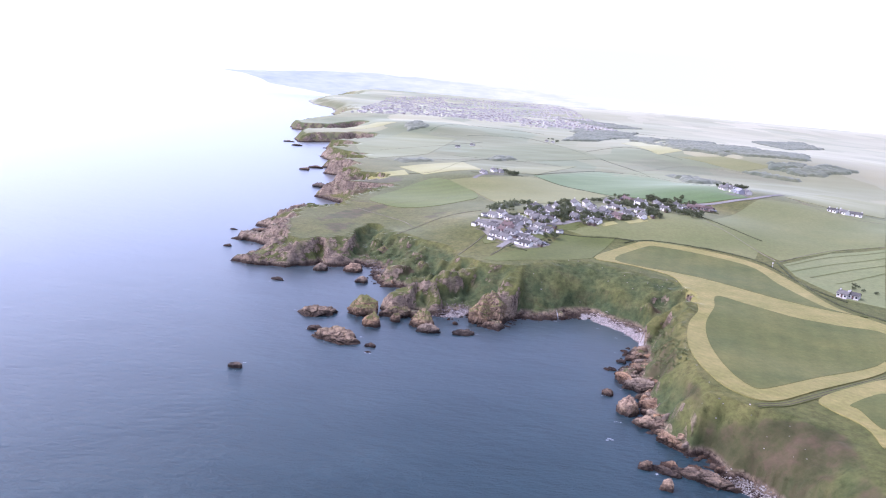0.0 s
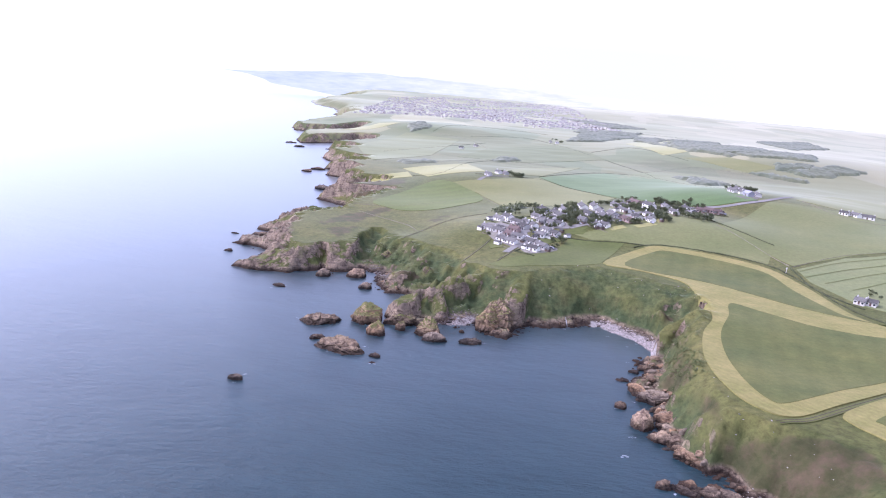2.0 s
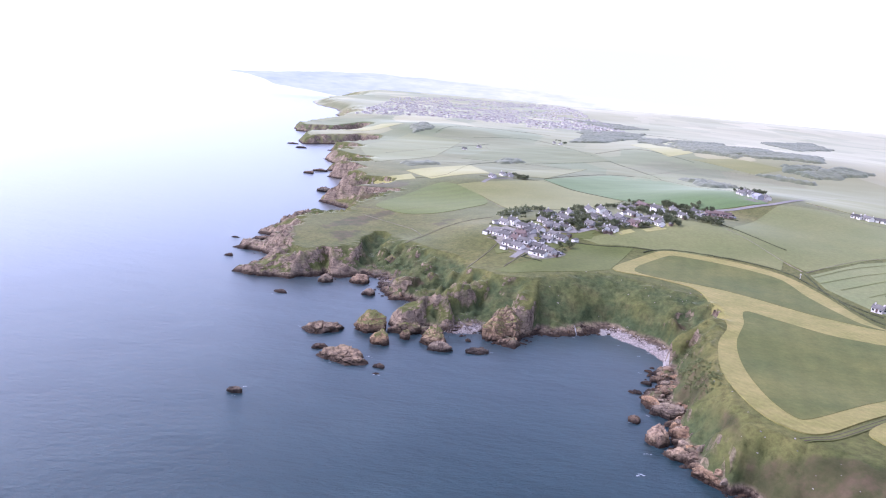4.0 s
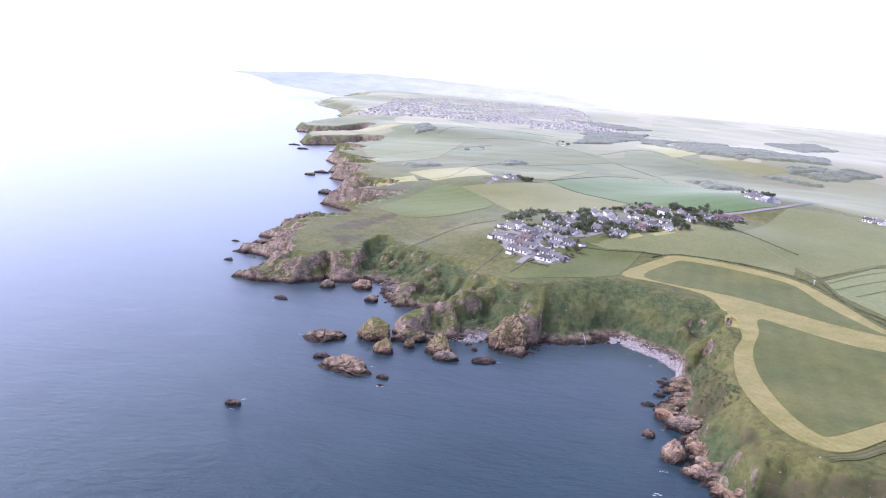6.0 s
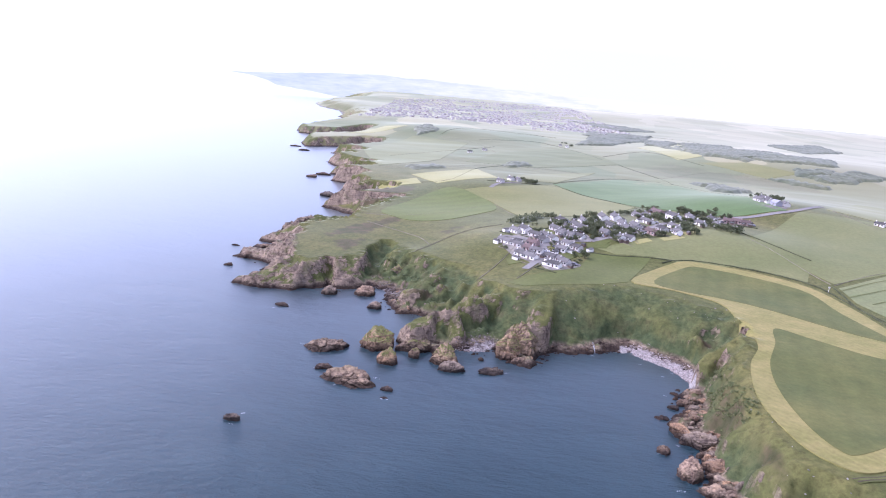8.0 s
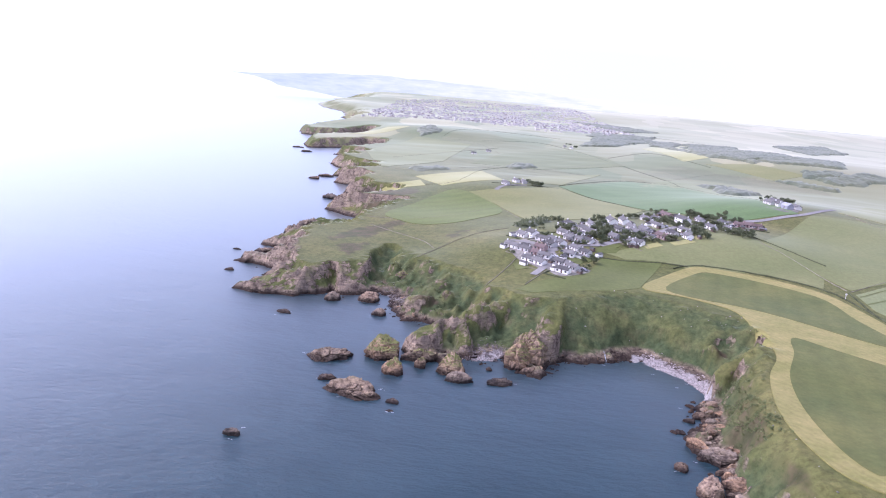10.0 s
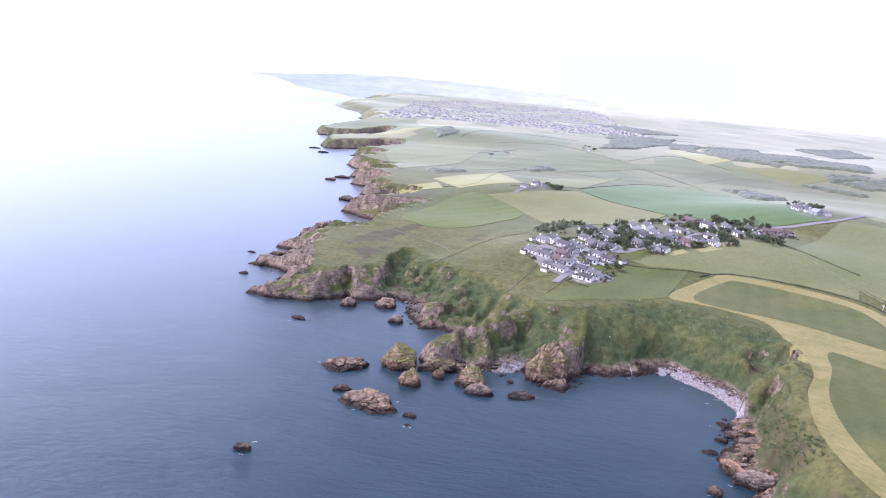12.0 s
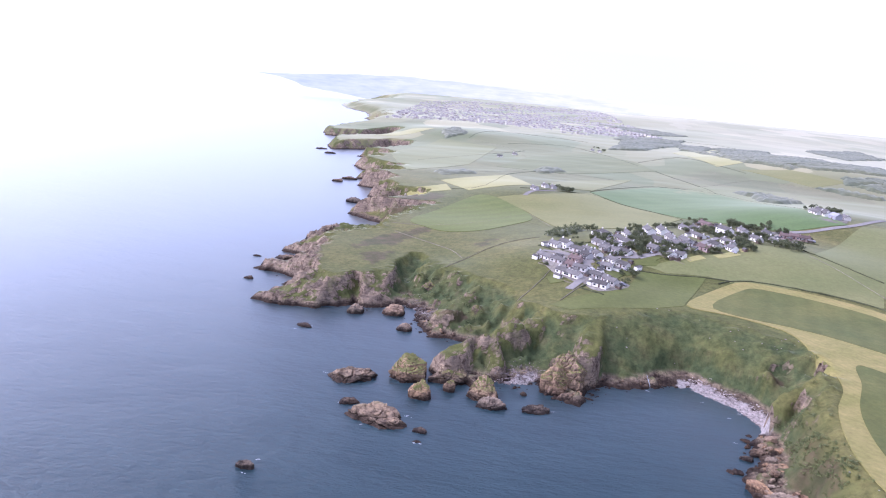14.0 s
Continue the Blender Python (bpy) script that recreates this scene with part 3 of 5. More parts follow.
ROCKS_A = [(-64.0, 327.3, 21.7, 12.0, 4.8, 'i'), (-47.8, 295.6, 22.6, 12.4, 5.2, 'i'), (-59.5, 305.2, 8.3, 4.1, 2.2, 'r'), (-82.4, 254.1, 6.5, 3.3, 3, 'r'), (-30.4, 288.4, 5.4, 2.7, 2.2, 'r'), (-30.5, 281.2, 3.6, 1.8, 1, 'r'), (-39.6, 335.5, 17.8, 15.0, 8, 's'), (-33.2, 317.2, 9.7, 7.8, 6, 's'), (-21.3, 324.8, 5.3, 4.2, 5.5, 's'), (-7.4, 323.4, 15.2, 12.5, 6.6, 's'), (-4.2, 314.2, 11.6, 5.8, 4, 'r'), (15.0, 315.5, 11.7, 5.9, 2.5, 'r'), (-151.4, 447.8, 5.9, 3.0, 2, 'r'), (-164.3, 499.1, 6.0, 2.4, 1.5, 'r'), (-97.8, 379.6, 7.8, 3.9, 2, 'r')]
ROCKS_B = [(-77.5, 408.1, 9.8, 5.9, 5, 'r'), (-20.6, 336.0, 16, 12, 6.5, 's'), (23.7, 337.2, 14.2, 12.7, 11, 's'), (-116.1, 412.3, 32.5, 9.1, 5.5, 'h'), (-96.6, 417.6, 21.0, 10.5, 7, 'h'), (-136.9, 475.0, 30.7, 9.2, 4, 'h'), (-141.6, 498.9, 20.2, 8.1, 4, 'h'), (-139.3, 524.8, 14.8, 8.9, 5, 'h'), (-137.1, 562.6, 20.4, 12.2, 8, 'h'), (-137.2, 596.0, 18.7, 11.2, 7, 'h'), (-119.1, 445.6, 21.5, 8.6, 3.5, 'h'), (22.8, 334.7, 10.1, 6.1, 5, 'h'), (27.6, 329.2, 8.7, 5.2, 3, 'h'), (36.9, 344.2, 9.8, 6.8, 5, 'h'), (-57.0, 411.8, 12.5, 7.5, 5, 'r')]
ROCKS_C = [(-48.2, 388.9, 7.3, 5.1, 4, 'r'), (-144.9, 738.8, 17.2, 8.6, 6, 'r'), (-192.7, 872.7, 13.6, 6.8, 4, 'r'), (-185.1, 901.0, 19.0, 7.6, 4, 'r'), (-305.4, 1238.7, 19.4, 7.8, 3, 'r'), (-276.6, 1178.1, 18.1, 7.3, 4, 'r'), (9.6, 328.3, 3.0, 2.1, 2, 'r'), (79.8, 242.8, 10.5, 8.4, 7, 'r'), (94.6, 197.2, 21.3, 8.5, 3.6, 'r'), (75.5, 202.4, 6.1, 4.3, 2.2, 'r'), (81.3, 201.0, 9.1, 4.6, 2.4, 'r'), (79.2, 190.6, 5.0, 3.5, 3, 'r'), (75.0, 258.7, 5.6, 4.5, 3, 'r'), (85.5, 274.0, 8.6, 6.9, 6, 'r'), (90.3, 265.4, 12.5, 10.0, 7, 'r')]
ROCKS_D = [(90.9, 246.8, 9.8, 7.8, 7, 'r'), (85.2, 232.4, 11.5, 8.1, 6, 'r'), (91.2, 220.1, 13.6, 9.5, 6, 'r'), (96.5, 300.0, 5.4, 4.3, 4, 'r'), (97.4, 287.8, 7.1, 5.7, 5, 'r'), (90.1, 295.1, 3.8, 2.7, 3, 'r'), (94.9, 309.3, 3.7, 2.6, 2, 'r'), (31, 345, 20, 17, 15, 'c'), (10, 378, 13, 11, 15, 'c'), (-17, 430, 14, 9, 14, 'c'), (-41, 446, 13, 9, 12, 'c'), (-26, 397, 16, 14, 8, 'c')]
ROCKS_E = [(94, 203, 8, 5, 2.2, 'r'), (101, 247, 8, 7, 9, 'c'), (84, 204, 5, 4, 3, 'r')]
ROCKS = ROCKS_A + ROCKS_B + ROCKS_C + ROCKS_D + ROCKS_E
TREE_SPOTS_A = [(246.0, 379.0), (247.0, 377.0), (246.0, 381.0), (44.0, 550.0), (50.0, 554.0), (54.0, 544.0), (54.0, 525.0), (55.0, 510.0), (50.0, 502.0), (56.0, 496.0), (64.0, 524.0), (70.0, 516.0), (73.0, 502.0), (83.0, 495.0), (88.0, 505.0), (87.0, 490.0), (91.0, 519.0), (94.0, 511.0), (94.0, 501.0), (99.0, 540.0), (97.0, 499.0), (105.0, 498.0), (109.0, 495.0), (118.0, 488.0), (116.0, 492.0), (143.0, 556.0), (147.0, 589.0), (161.0, 610.0), (155.0, 568.0), (163.0, 575.0), (185.0, 605.0), (190.0, 607.0), (190.0, 592.0), (194.0, 588.0), (201.0, 585.0), (208.0, 593.0), (161.0, 520.0), (166.0, 527.0), (164.0, 517.0), (173.0, 537.0), (186.0, 552.0), (160.0, 543.0), (154.0, 542.0), (138.0, 498.0), (164.0, 505.0)]
TREE_SPOTS_B = [(191.0, 522.0), (193.0, 516.0), (200.0, 526.0), (198.0, 515.0), (70.0, 561.0), (87.0, 550.0), (104.0, 570.0), (123.0, 579.0), (136.0, 587.0), (72.0, 482.0), (98.0, 487.0), (103.0, 485.0), (187.0, 538.0), (210.0, 575.0), (41.0, 557.0), (50.0, 786.0), (56.0, 785.0), (64.0, 772.0), (66.0, 761.0), (40.0, 751.0), (71.0, 752.0), (76.0, 748.0), (291.0, 653.0), (289.0, 659.0), (283.0, 670.0), (222.0, 1478.0), (225.0, 1424.0), (60.0, 471.0), (76.0, 446.0), (70.0, 449.0), (27.0, 454.0), (69.0, 432.0), (72.0, 437.0), (41.0, 534.0), (37.0, 538.0), (47.0, 534.0)]
TREE_SPOTS = TREE_SPOTS_A + TREE_SPOTS_B
TRAMLINES = [
    [(222, 415), (263, 438), (304, 445)],
    [(220, 404), (259, 423), (296, 432)],
    [(227, 394), (263, 411), (288, 418)],
    [(237, 383), (278, 403)],
]
FOAM_AT = [
    (-96, 381, 2.2),
    (-102, 375, 1.2),
    (-36, 299, 1.6),
    (-31, 281, 1.8),
    (-29, 280, 1.2),
    (-39, 292, 1),
    (66, 347, 1.4),
    (32, 331, 1),
    (0, 322, 0.8),
    (-84, 255, 1.5),
    (-80, 259, 1.2),
    (21, 316, 1),
    (88, 341, 1),
    (95, 328, 1.2),
    (101, 333, 1),
    (-52, 289, 1),
    (-63, 304, 1),
    (-75, 329, 1),
    (-48, 336, 0.8),
    (67, 220, 1.6),
    (74, 234, 1.2),
    (78, 199, 1),
    (90, 307, 1),
    (73, 257, 0.8),
    (-82, 251, 1),
    (82, 264, 0.8),
]
FALL = [(67.6, 349.3), (67.6, 351.8), (67.6, 353.8), (67.6, 355.8), (67.6, 357.8)]
POST_AT = (211, 410)
YARDS = [
    [(32, 483), (42, 492), (57, 482), (59, 472), (54, 462), (39, 466), (27, 472)],
    [(25, 465), (40, 458), (54, 454), (51, 443), (43, 428), (37, 435), (30, 444)],
    [(49, 441), (60, 438), (69, 435), (70, 427), (52, 415), (45, 428)],
    [(209, 573), (231, 568), (222, 551), (196, 541)],
    [(272, 663), (289, 659), (285, 622), (270, 601), (257, 621)],
]
LAWNS = [
    [(58, 465), (72, 474), (74, 468), (68, 462), (59, 460)],
    [(70, 456), (80, 463), (80, 454), (73, 447)],
    [(48, 513), (59, 513), (64, 497), (53, 494)],
    [(90, 482), (100, 478), (95, 473), (86, 474)],
    [(57, 467), (61, 473), (64, 458), (59, 450)],
    [(26, 437), (33, 440), (35, 429), (27, 426)],
    [(65, 454), (74, 451), (65, 439), (56, 444)],
    [(85, 476), (98, 473), (94, 466), (81, 467)],
    [(135, 490), (152, 501), (154, 494), (137, 484)],
    [(156, 508), (167, 514), (170, 509), (156, 499)],
    [(114, 478), (126, 487), (128, 481), (116, 473)],
]
EDGE_NEAR_A = [(131, 165), (137, 185), (137, 203), (124, 208), (109, 209), (100, 218), (102, 251), (110, 279), (119, 305), (134, 329), (135, 333), (132, 345), (137, 363), (133, 368), (118, 378), (100, 388), (88, 392), (73, 390), (58, 386), (46, 383), (38, 377), (30, 379), (19, 386), (9, 400), (1, 418), (-12, 436), (-28, 455), (-40, 470), (-50, 490), (-57, 498), (-62, 488), (-63, 468), (-66, 452), (-72, 441), (-78, 434), (-84, 438), (-91, 437), (-94, 428), (-101, 437), (-107, 438), (-114, 448), (-119, 480), (-119, 530)]
EDGE_NEAR_B = [(-112, 540)]
EDGE_NEAR = EDGE_NEAR_A + EDGE_NEAR_B
COAST_BAY = [
    (106, 190),
    (103, 199),
    (101, 213),
    (93, 212),
    (88, 225),
    (87, 238),
    (90, 261),
    (86, 268),
    (85, 279),
    (93, 297),
    (99, 309),
    (107, 318),
    (105, 327),
    (100, 338),
    (93, 347),
    (85, 357),
    (76, 354),
    (65, 348),
    (54, 345),
    (45, 349),
    (41, 341),
    (31, 327),
    (24, 328),
    (18, 336),
    (12, 340),
    (4, 334),
    (-4, 334),
    (-11, 326),
    (-20, 330),
    (-27, 337),
    (-31, 346),
    (-30, 357),
    (-23, 369),
    (-19, 381),
    (-26, 384),
    (-36, 384),
    (-41, 392),
    (-44, 403),
    (-44, 416),
]
COAST_HEADLAND = [
    (-50, 424),
    (-58, 422),
    (-71, 422),
    (-84, 422),
    (-90, 416),
    (-100, 409),
    (-118, 407),
    (-136, 412),
    (-128, 428),
    (-114, 438),
    (-115, 456),
    (-134, 466),
    (-155, 473),
    (-153, 482),
    (-128, 490),
    (-124, 506),
    (-149, 522),
    (-147, 534),
    (-128, 545),
    (-150, 562),
    (-150, 578),
    (-132, 584),
    (-141, 606),
    (-134, 618),
    (-110, 622),
]
COAST_FAR = [
    (-92, 640), (-104, 650), (-142, 678), (-140, 686), (-122, 693), (-84, 718), (-80, 738), (-104, 742), (-131, 730), (-128, 752), (-118, 766), (-141, 786), (-134, 806), (-128, 826),
    (-142, 842), (-167, 858), (-150, 880), (-124, 896), (-130, 912), (-177, 906), (-168, 930), (-138, 960), (-160, 980), (-190, 1008), (-210, 1043), (-182, 1070), (-210, 1092),
    (-168, 1128), (-190, 1150), (-226, 1172), (-206, 1200), (-170, 1290), (-166, 1376), (-200, 1372), (-250, 1290), (-296, 1258), (-312, 1300), (-318, 1400), (-250, 1490), (-225, 1640), (-236, 1688), (-290, 1600), (-330, 1552),
    (-372, 1545), (-396, 1620), (-390, 1700), (-350, 1850), (-357, 2007), (-362, 2190), (-440, 2385), (-455, 2560), (-524, 2860), (-640, 3080),
    (-723, 3319), (-770, 3520), (-804, 3714), (-720, 4000), (-780, 4400), (-960, 4950),
]
BEACH = [(104, 322), (103, 328), (100, 336), (93, 346), (86, 355)]
SPURS = [
    ([(18, 384), (4, 364), (-5, 357), (-15, 351), (-25, 342)], [18, 15, 12.5, 12, 9.5], 9),
    ([(-5, 356), (-4, 342)], [12, 6], 6),
    ([(46, 381), (41, 362), (34, 349)], [20.5, 17, 12], 9),
    ([(34, 352), (25, 345)], [13, 8], 6),
    ([(11, 400), (2, 388)], [17.5, 11], 6),
    ([(18, 382), (13, 369)], [18, 9], 6),
    ([(-62, 480), (-58, 456), (-56, 441)], [14, 10, 4], 6),
    ([(-46, 472), (-43, 459)], [15, 8], 6),
    ([(-32, 458), (-26, 447)], [16, 11], 6),
    ([(-18, 440), (-29, 436)], [16, 7], 6),
    ([(-7, 434), (-6, 424)], [16.5, 9], 7),
    ([(-30, 398), (-24, 398)], [9, 9], 9),
    ([(-72, 444), (-74, 434)], [12, 8], 6),
    ([(134, 324), (122, 325), (113, 318)], [22, 18, 12], 7),
]
# gullies cut down through the cliff: the line, its floor heights and half width
GULLIES = [
    ([(-56, 506), (-54, 474), (-53, 450), (-53, 437)], [14, 7.5, 4, 1.5], 5),
    ([(137, 341), (129, 343), (120, 340), (115, 336)], [21.5, 16, 10, 5], 7),
    ([(-83, 438), (-81, 424)], [9, -1], 2.6),
    ([(-13, 350), (-14, 338)], [8, 0], 3.0),
    ([(28, 350), (29, 336)], [7, -1], 2.4),
]
ROCKY = [
    (104, 348, 20, -0.45),
    (101, 363, 15, -0.45),
    (126, 331, 9, -0.3),
    (114, 319, 8, -0.3),
    (120, 336, 16, -0.3),
    (98, 250, 9, 0.15),
    (100, 266, 8, 0.2),
    (112, 205, 25, -0.3),
    (-100, 415, 42, 0.5),
    (-128, 480, 70, 0.6),
    (-70, 425, 22, 0.35),
    (28, 344, 14, 0.6),
    (-16, 338, 12, 0.35),
    (75, 372, 38, -0.45),
    (106, 236, 16, -0.15),
    (125, 352, 14, 0.1),
    (-60, 410, 25, 0.3),
    (-42, 458, 9, 0.22),
    (-26, 447, 9, 0.22),
    (-24, 438, 8, 0.22),
    (-5, 428, 9, 0.2),
    (-57, 452, 8, 0.2),
    (-28, 392, 9, 0.3),
    (10, 372, 8, 0.15),
    (116, 322, 9, 0.25),
    (118, 352, 10, 0.25),
    (106, 284, 6, 0.35),
    (105, 271, 6, 0.35),
    (101, 246, 8, 0.12),
    (102, 234, 7, 0.12),
    (136, 189, 5, 0.3),
    (124, 176, 6, 0.25),
    (98, 224, 6, 0.3),
]
SHORES = [
    ([(104, 204), (99, 214), (94, 226), (92, 240), (94, 256), (92, 268), (92, 282), (98, 296), (103, 310)], 250, 3.8, 1.3, 5.5),
    ([(84, 358), (65, 350), (46, 350), (40, 342)], 22, 2.2, 0.9, 3.0),
    ([(31, 328), (20, 336), (8, 338), (0, 336)], 14, 2.5, 0.8, 2.8),
    ([(-44, 405), (-40, 395), (-30, 388), (-48, 422), (-60, 424), (-85, 420)], 68, 3.4, 0.7, 3.0),
    ([(-20, 382), (-30, 386), (-40, 394), (-44, 408)], 44, 3.2, 0.6, 2.6),
    ([(20, 334), (26, 328), (36, 330), (46, 345), (60, 351), (74, 357)], 58, 2.2, 0.8, 3.0),
    ([(-120, 440), (-140, 470), (-145, 500)], 10, 5, 1.2, 4),
    ([(118, 180), (106, 196)], 6, 3, 0.8, 2),
]
HEATH = [(116, 200, 24), (108, 222, 14), (122, 186, 16), (120, 345, 10), (-20, 400, 12)]
TALL = [3, 24, 25, 33]
TOWN = [
    (-307, 1876),
    (-345, 2464),
    (-385, 3765),
    (-109, 4300),
    (536, 4300),
    (664, 4202),
    (610, 2768),
    (518, 2013),
    (356, 1925),
    (203, 1939),
    (50, 2089),
    (-117, 2026),
]
COAST = COAST_BAY + COAST_HEADLAND + COAST_FAR + [(5200, 4950), (5200, -900), (170, -900), (150, -200), (128, 0), (114, 100)]
EDGE = [(160, -200), (150, 60), (140, 130)] + EDGE_NEAR + [(-90, 560), (-70, 640), (-40, 700), (5000, 700), (5000, -200)]


def plateau(x, y):
    w, s = 0.0, 0.0
    for px, py, h in HEIGHTS:
        k = ((x - px) ** 2 + (y - py) ** 2 + 30.0 ** 2) ** -1.5
        w, s = w + k, s + k * h
    z = s / w
    z = z + 60 * step(y + 0.25 * np.maximum(x, 0), 2600, 5000) * (0.5 + 0.5 * step(x + 0.25 * y, 0, 800)) + 1.2 * fractal(x, y, 90, 3, 5)
    return z + 25 * step(y, 1500, 3500) * fractal(x, y, 900, 2, 9)


def ground_height(x, y, want_cover=False):
    x, y = np.asarray(x, float), np.asarray(y, float)
    wx = x + 4.5 * fractal(x, y, 14, 4, 21, 0.6) + 5 * fractal(x, y, 38, 2, 23) + 13 * step(y, 640, 900) * fractal(x, y, 60, 4, 27, 0.6)
    wy = y + 4.5 * fractal(x, y, 14, 4, 43, 0.6) + 5 * fractal(x, y, 38, 2, 47) + 13 * step(y, 640, 900) * fractal(x, y, 60, 4, 29, 0.6)
    dw = signed(wx, wy, COAST)
    dt = signed(wx, wy, EDGE)
    farther = step(y, 600, 680)
    dt = dt * (1 - farther) + np.minimum(dt + 1e6 * (farther > 0.99), dw - 15 - 0.09 * np.maximum(y - 1700, 0)) * farther
    b = plateau(x, y)
    gap = np.maximum(dw - dt, 1.0)
    head = step(-x, 84, 96) * (1 - step(y, 600, 660))
    beach_d = to_line(x, y, BEACH, False)[0]
    cove_d = np.minimum(to_line(x, y, [(2, 338), (14, 345)], False)[0], to_line(x, y, [(-47, 424), (-38, 410)], False)[0])
    cove_d = np.minimum(cove_d, to_line(x, y, [(104, 192), (112, 172)], False)[0])
    width = gap * 0.9 * (1 - head) + np.minimum(gap, 17) * head
    east = step(x, 78, 83) * step(y, 222, 235) * (1 - step(y, 306, 318))
    width = width * (1 - east) + np.minimum(gap, 9) * east
    apron = step(x, 38, 44) * (1 - step(x, 84, 90)) * step(y, 335, 342) * (1 - step(y, 400, 410))
    width = width * (1 - apron) + np.maximum(gap - 7, gap * 0.6) * apron
    width = np.where(beach_d < 16, np.minimum(width, np.maximum(gap - 11, gap * 0.5)), width)
    width = np.where(cove_d < 9, np.minimum(width, np.maximum(gap - 7, gap * 0.5)), width)
    plat_h = 2.2 + 3.0 * head + 0.8 * east
    ledge = np.clip(dw / np.maximum(gap - width, 0.8), 0, 1)
    foot = plat_h * np.where(np.minimum(beach_d, cove_d + 5) < 14, ledge, 0.6 * (1 - np.exp(-np.maximum(dw, 0) / 1.6)) + 0.4 * ledge)
    inset = 3.0
    rise = np.clip(1 + (dt - inset) / np.maximum(width + inset, 0.5), 0, 1)
    s = 1 - (1 - rise) ** 1.75
    hollow = step(x, -20, -9) * (1 - step(x, 34, 42)) * (1 - step(y, 392, 402)) + 0.6 * step(-x, -12, 0) * (1 - step(-x, 58, 64)) * step(y, 388, 398) * (1 - step(y, 490, 500))
    s = s + (rise ** 1.7 - s) * np.clip(hollow, 0, 1)
    z = foot + (b - foot) * s
    z = np.where(dw <= 0, np.maximum(-9, dw * 0.5), z)
    # spurs that run out from the cliff
    crest = np.zeros_like(x)
    for pts, hs, half in SPURS:
        for (a, c), (ha, hc) in zip(zip(pts, pts[1:]), zip(hs, hs[1:])):
            dx, dy = c[0] - a[0], c[1] - a[1]
            u = np.clip(((wx - a[0]) * dx + (wy - a[1]) * dy) / (dx * dx + dy * dy), 0, 1)
            d = np.hypot(wx - a[0] - u * dx, wy - a[1] - u * dy)
            top = ha + (hc - ha) * u
            q = np.clip(1 - d / half, 0, 1)
            q = 1 - (1 - np.clip(q * 1.6, 0, 1)) ** 2
            crest = np.maximum(crest, step(q, 0.6, 0.9) * (-4 + (top + 4) * q > z - 0.5))
            z = np.maximum(z, -4 + (top + 4) * q)
    for pts, hs, half in GULLIES:
        for (a, c), (ha, hc) in zip(zip(pts, pts[1:]), zip(hs, hs[1:])):
            dx, dy = c[0] - a[0], c[1] - a[1]
            u = np.clip(((wx - a[0]) * dx + (wy - a[1]) * dy) / (dx * dx + dy * dy), 0, 1)
            d = np.hypot(wx - a[0] - u * dx, wy - a[1] - u * dy)
            z = np.where((dw > -2) & (dt < 1.5), np.minimum(z, ha + (hc - ha) * u + 6 * np.maximum(d / half - 0.4, 0) ** 1.6), z)
    face = np.clip(4 * rise * (1 - rise), 0, 1) * (dw > 0)
    near_sea = step(dw, -2, 3) * (1 - step(dt, -4, 3))
    slope = step(x, 94, 102) * (1 - step(y, 236, 262))
    bank = step(x, 90, 100) * (1 - step(y, 290, 315))
    crag = np.abs(fractal(x, y, 13, 4, 71, 0.6)) * 2 - 0.35
    crag2 = fractal(x * 0.8 + y * 0.3, y, 5, 3, 91, 0.6)
    z = z + face * (4.2 * crag + 2.0 * crag2) * (1 - 0.72 * step(np.hypot(x - 75, y - 372), 62, 40)) * (1 - np.maximum(0.8 * slope, 0.55 * bank)) * (1 - 0.4 * step(-x, 50, 70) * (y < 620))
    rocky = np.zeros_like(x)
    for cx, cy, r, k in ROCKY:
        rocky = rocky + max(k, 0) * 2.2 * np.clip(1.3 - np.hypot(x - cx, y - cy) / r, 0, 1)
    rocky = np.clip(rocky + 1.0 * (z < 5) * (beach_d > 13), 0, 1)
    rocky = rocky * (1 - slope) * (1 - step(x, 88, 96) * step(z, 4, 7))
    ux, uy = 0.8 * wx + 0.6 * wy, 0.8 * wy - 0.6 * wx
    blocks = lattice(np.floor(ux / 5.5), np.floor(uy / 3.6), 3) + 0.6 * lattice(np.floor(ux / 2.6 + 0.3), np.floor(uy / 2.1), 4) - 0.8
    z = z + rocky * np.maximum(face, near_sea * (dt < -1)) * (2.4 - 1.0 * step(-x, 50, 70)) * blocks * (dw > -1.5)
    z = z + near_sea * (0.8 + 1.2 * head) * (fractal(x, y, 7, 4, 33, 0.65) + 0.15 + 0.6 * head * crag)
    if not want_cover:
        return z
    bare = 0.3 + 0.45 * fractal(x, y, 26, 3, 55) + 0.4 * step(y, 600, 680)
    for cx, cy, r, k in ROCKY:
        bare = bare + k * np.clip(1 - np.hypot(x - cx, y - cy) / r, 0, 1)
    bare = bare - (0.2 * slope + 0.14 * bank) * step(z, 4, 7)
    lush = step(-dt, -4, 4) * step(dw, -5, 0)
    lush = lush * (1 - step(y, 640, 720)) * (1 - 0.75 * step(-x, 62, 75)) * (0.85 + 0.15 * step(y, 312, 335) * (1 - step(y, 470, 520)))
    lush = lush * (1 - 0.8 * crest) * (1 - 0.15 * bank)
    shingle = (np.maximum(1.05 - beach_d / 12, 0.66 - cove_d / 10) + 0.5 * fractal(x, y, 9, 3, 77)) * (z < 6)
    heath = 0.0
    for cx, cy, r in HEATH:
        heath = np.maximum(heath, np.clip(1.6 - 1.6 * np.hypot(x - cx, y - cy) / r + 1.8 * fractal(x, y, 14, 4, 63, 0.65), 0, 1))
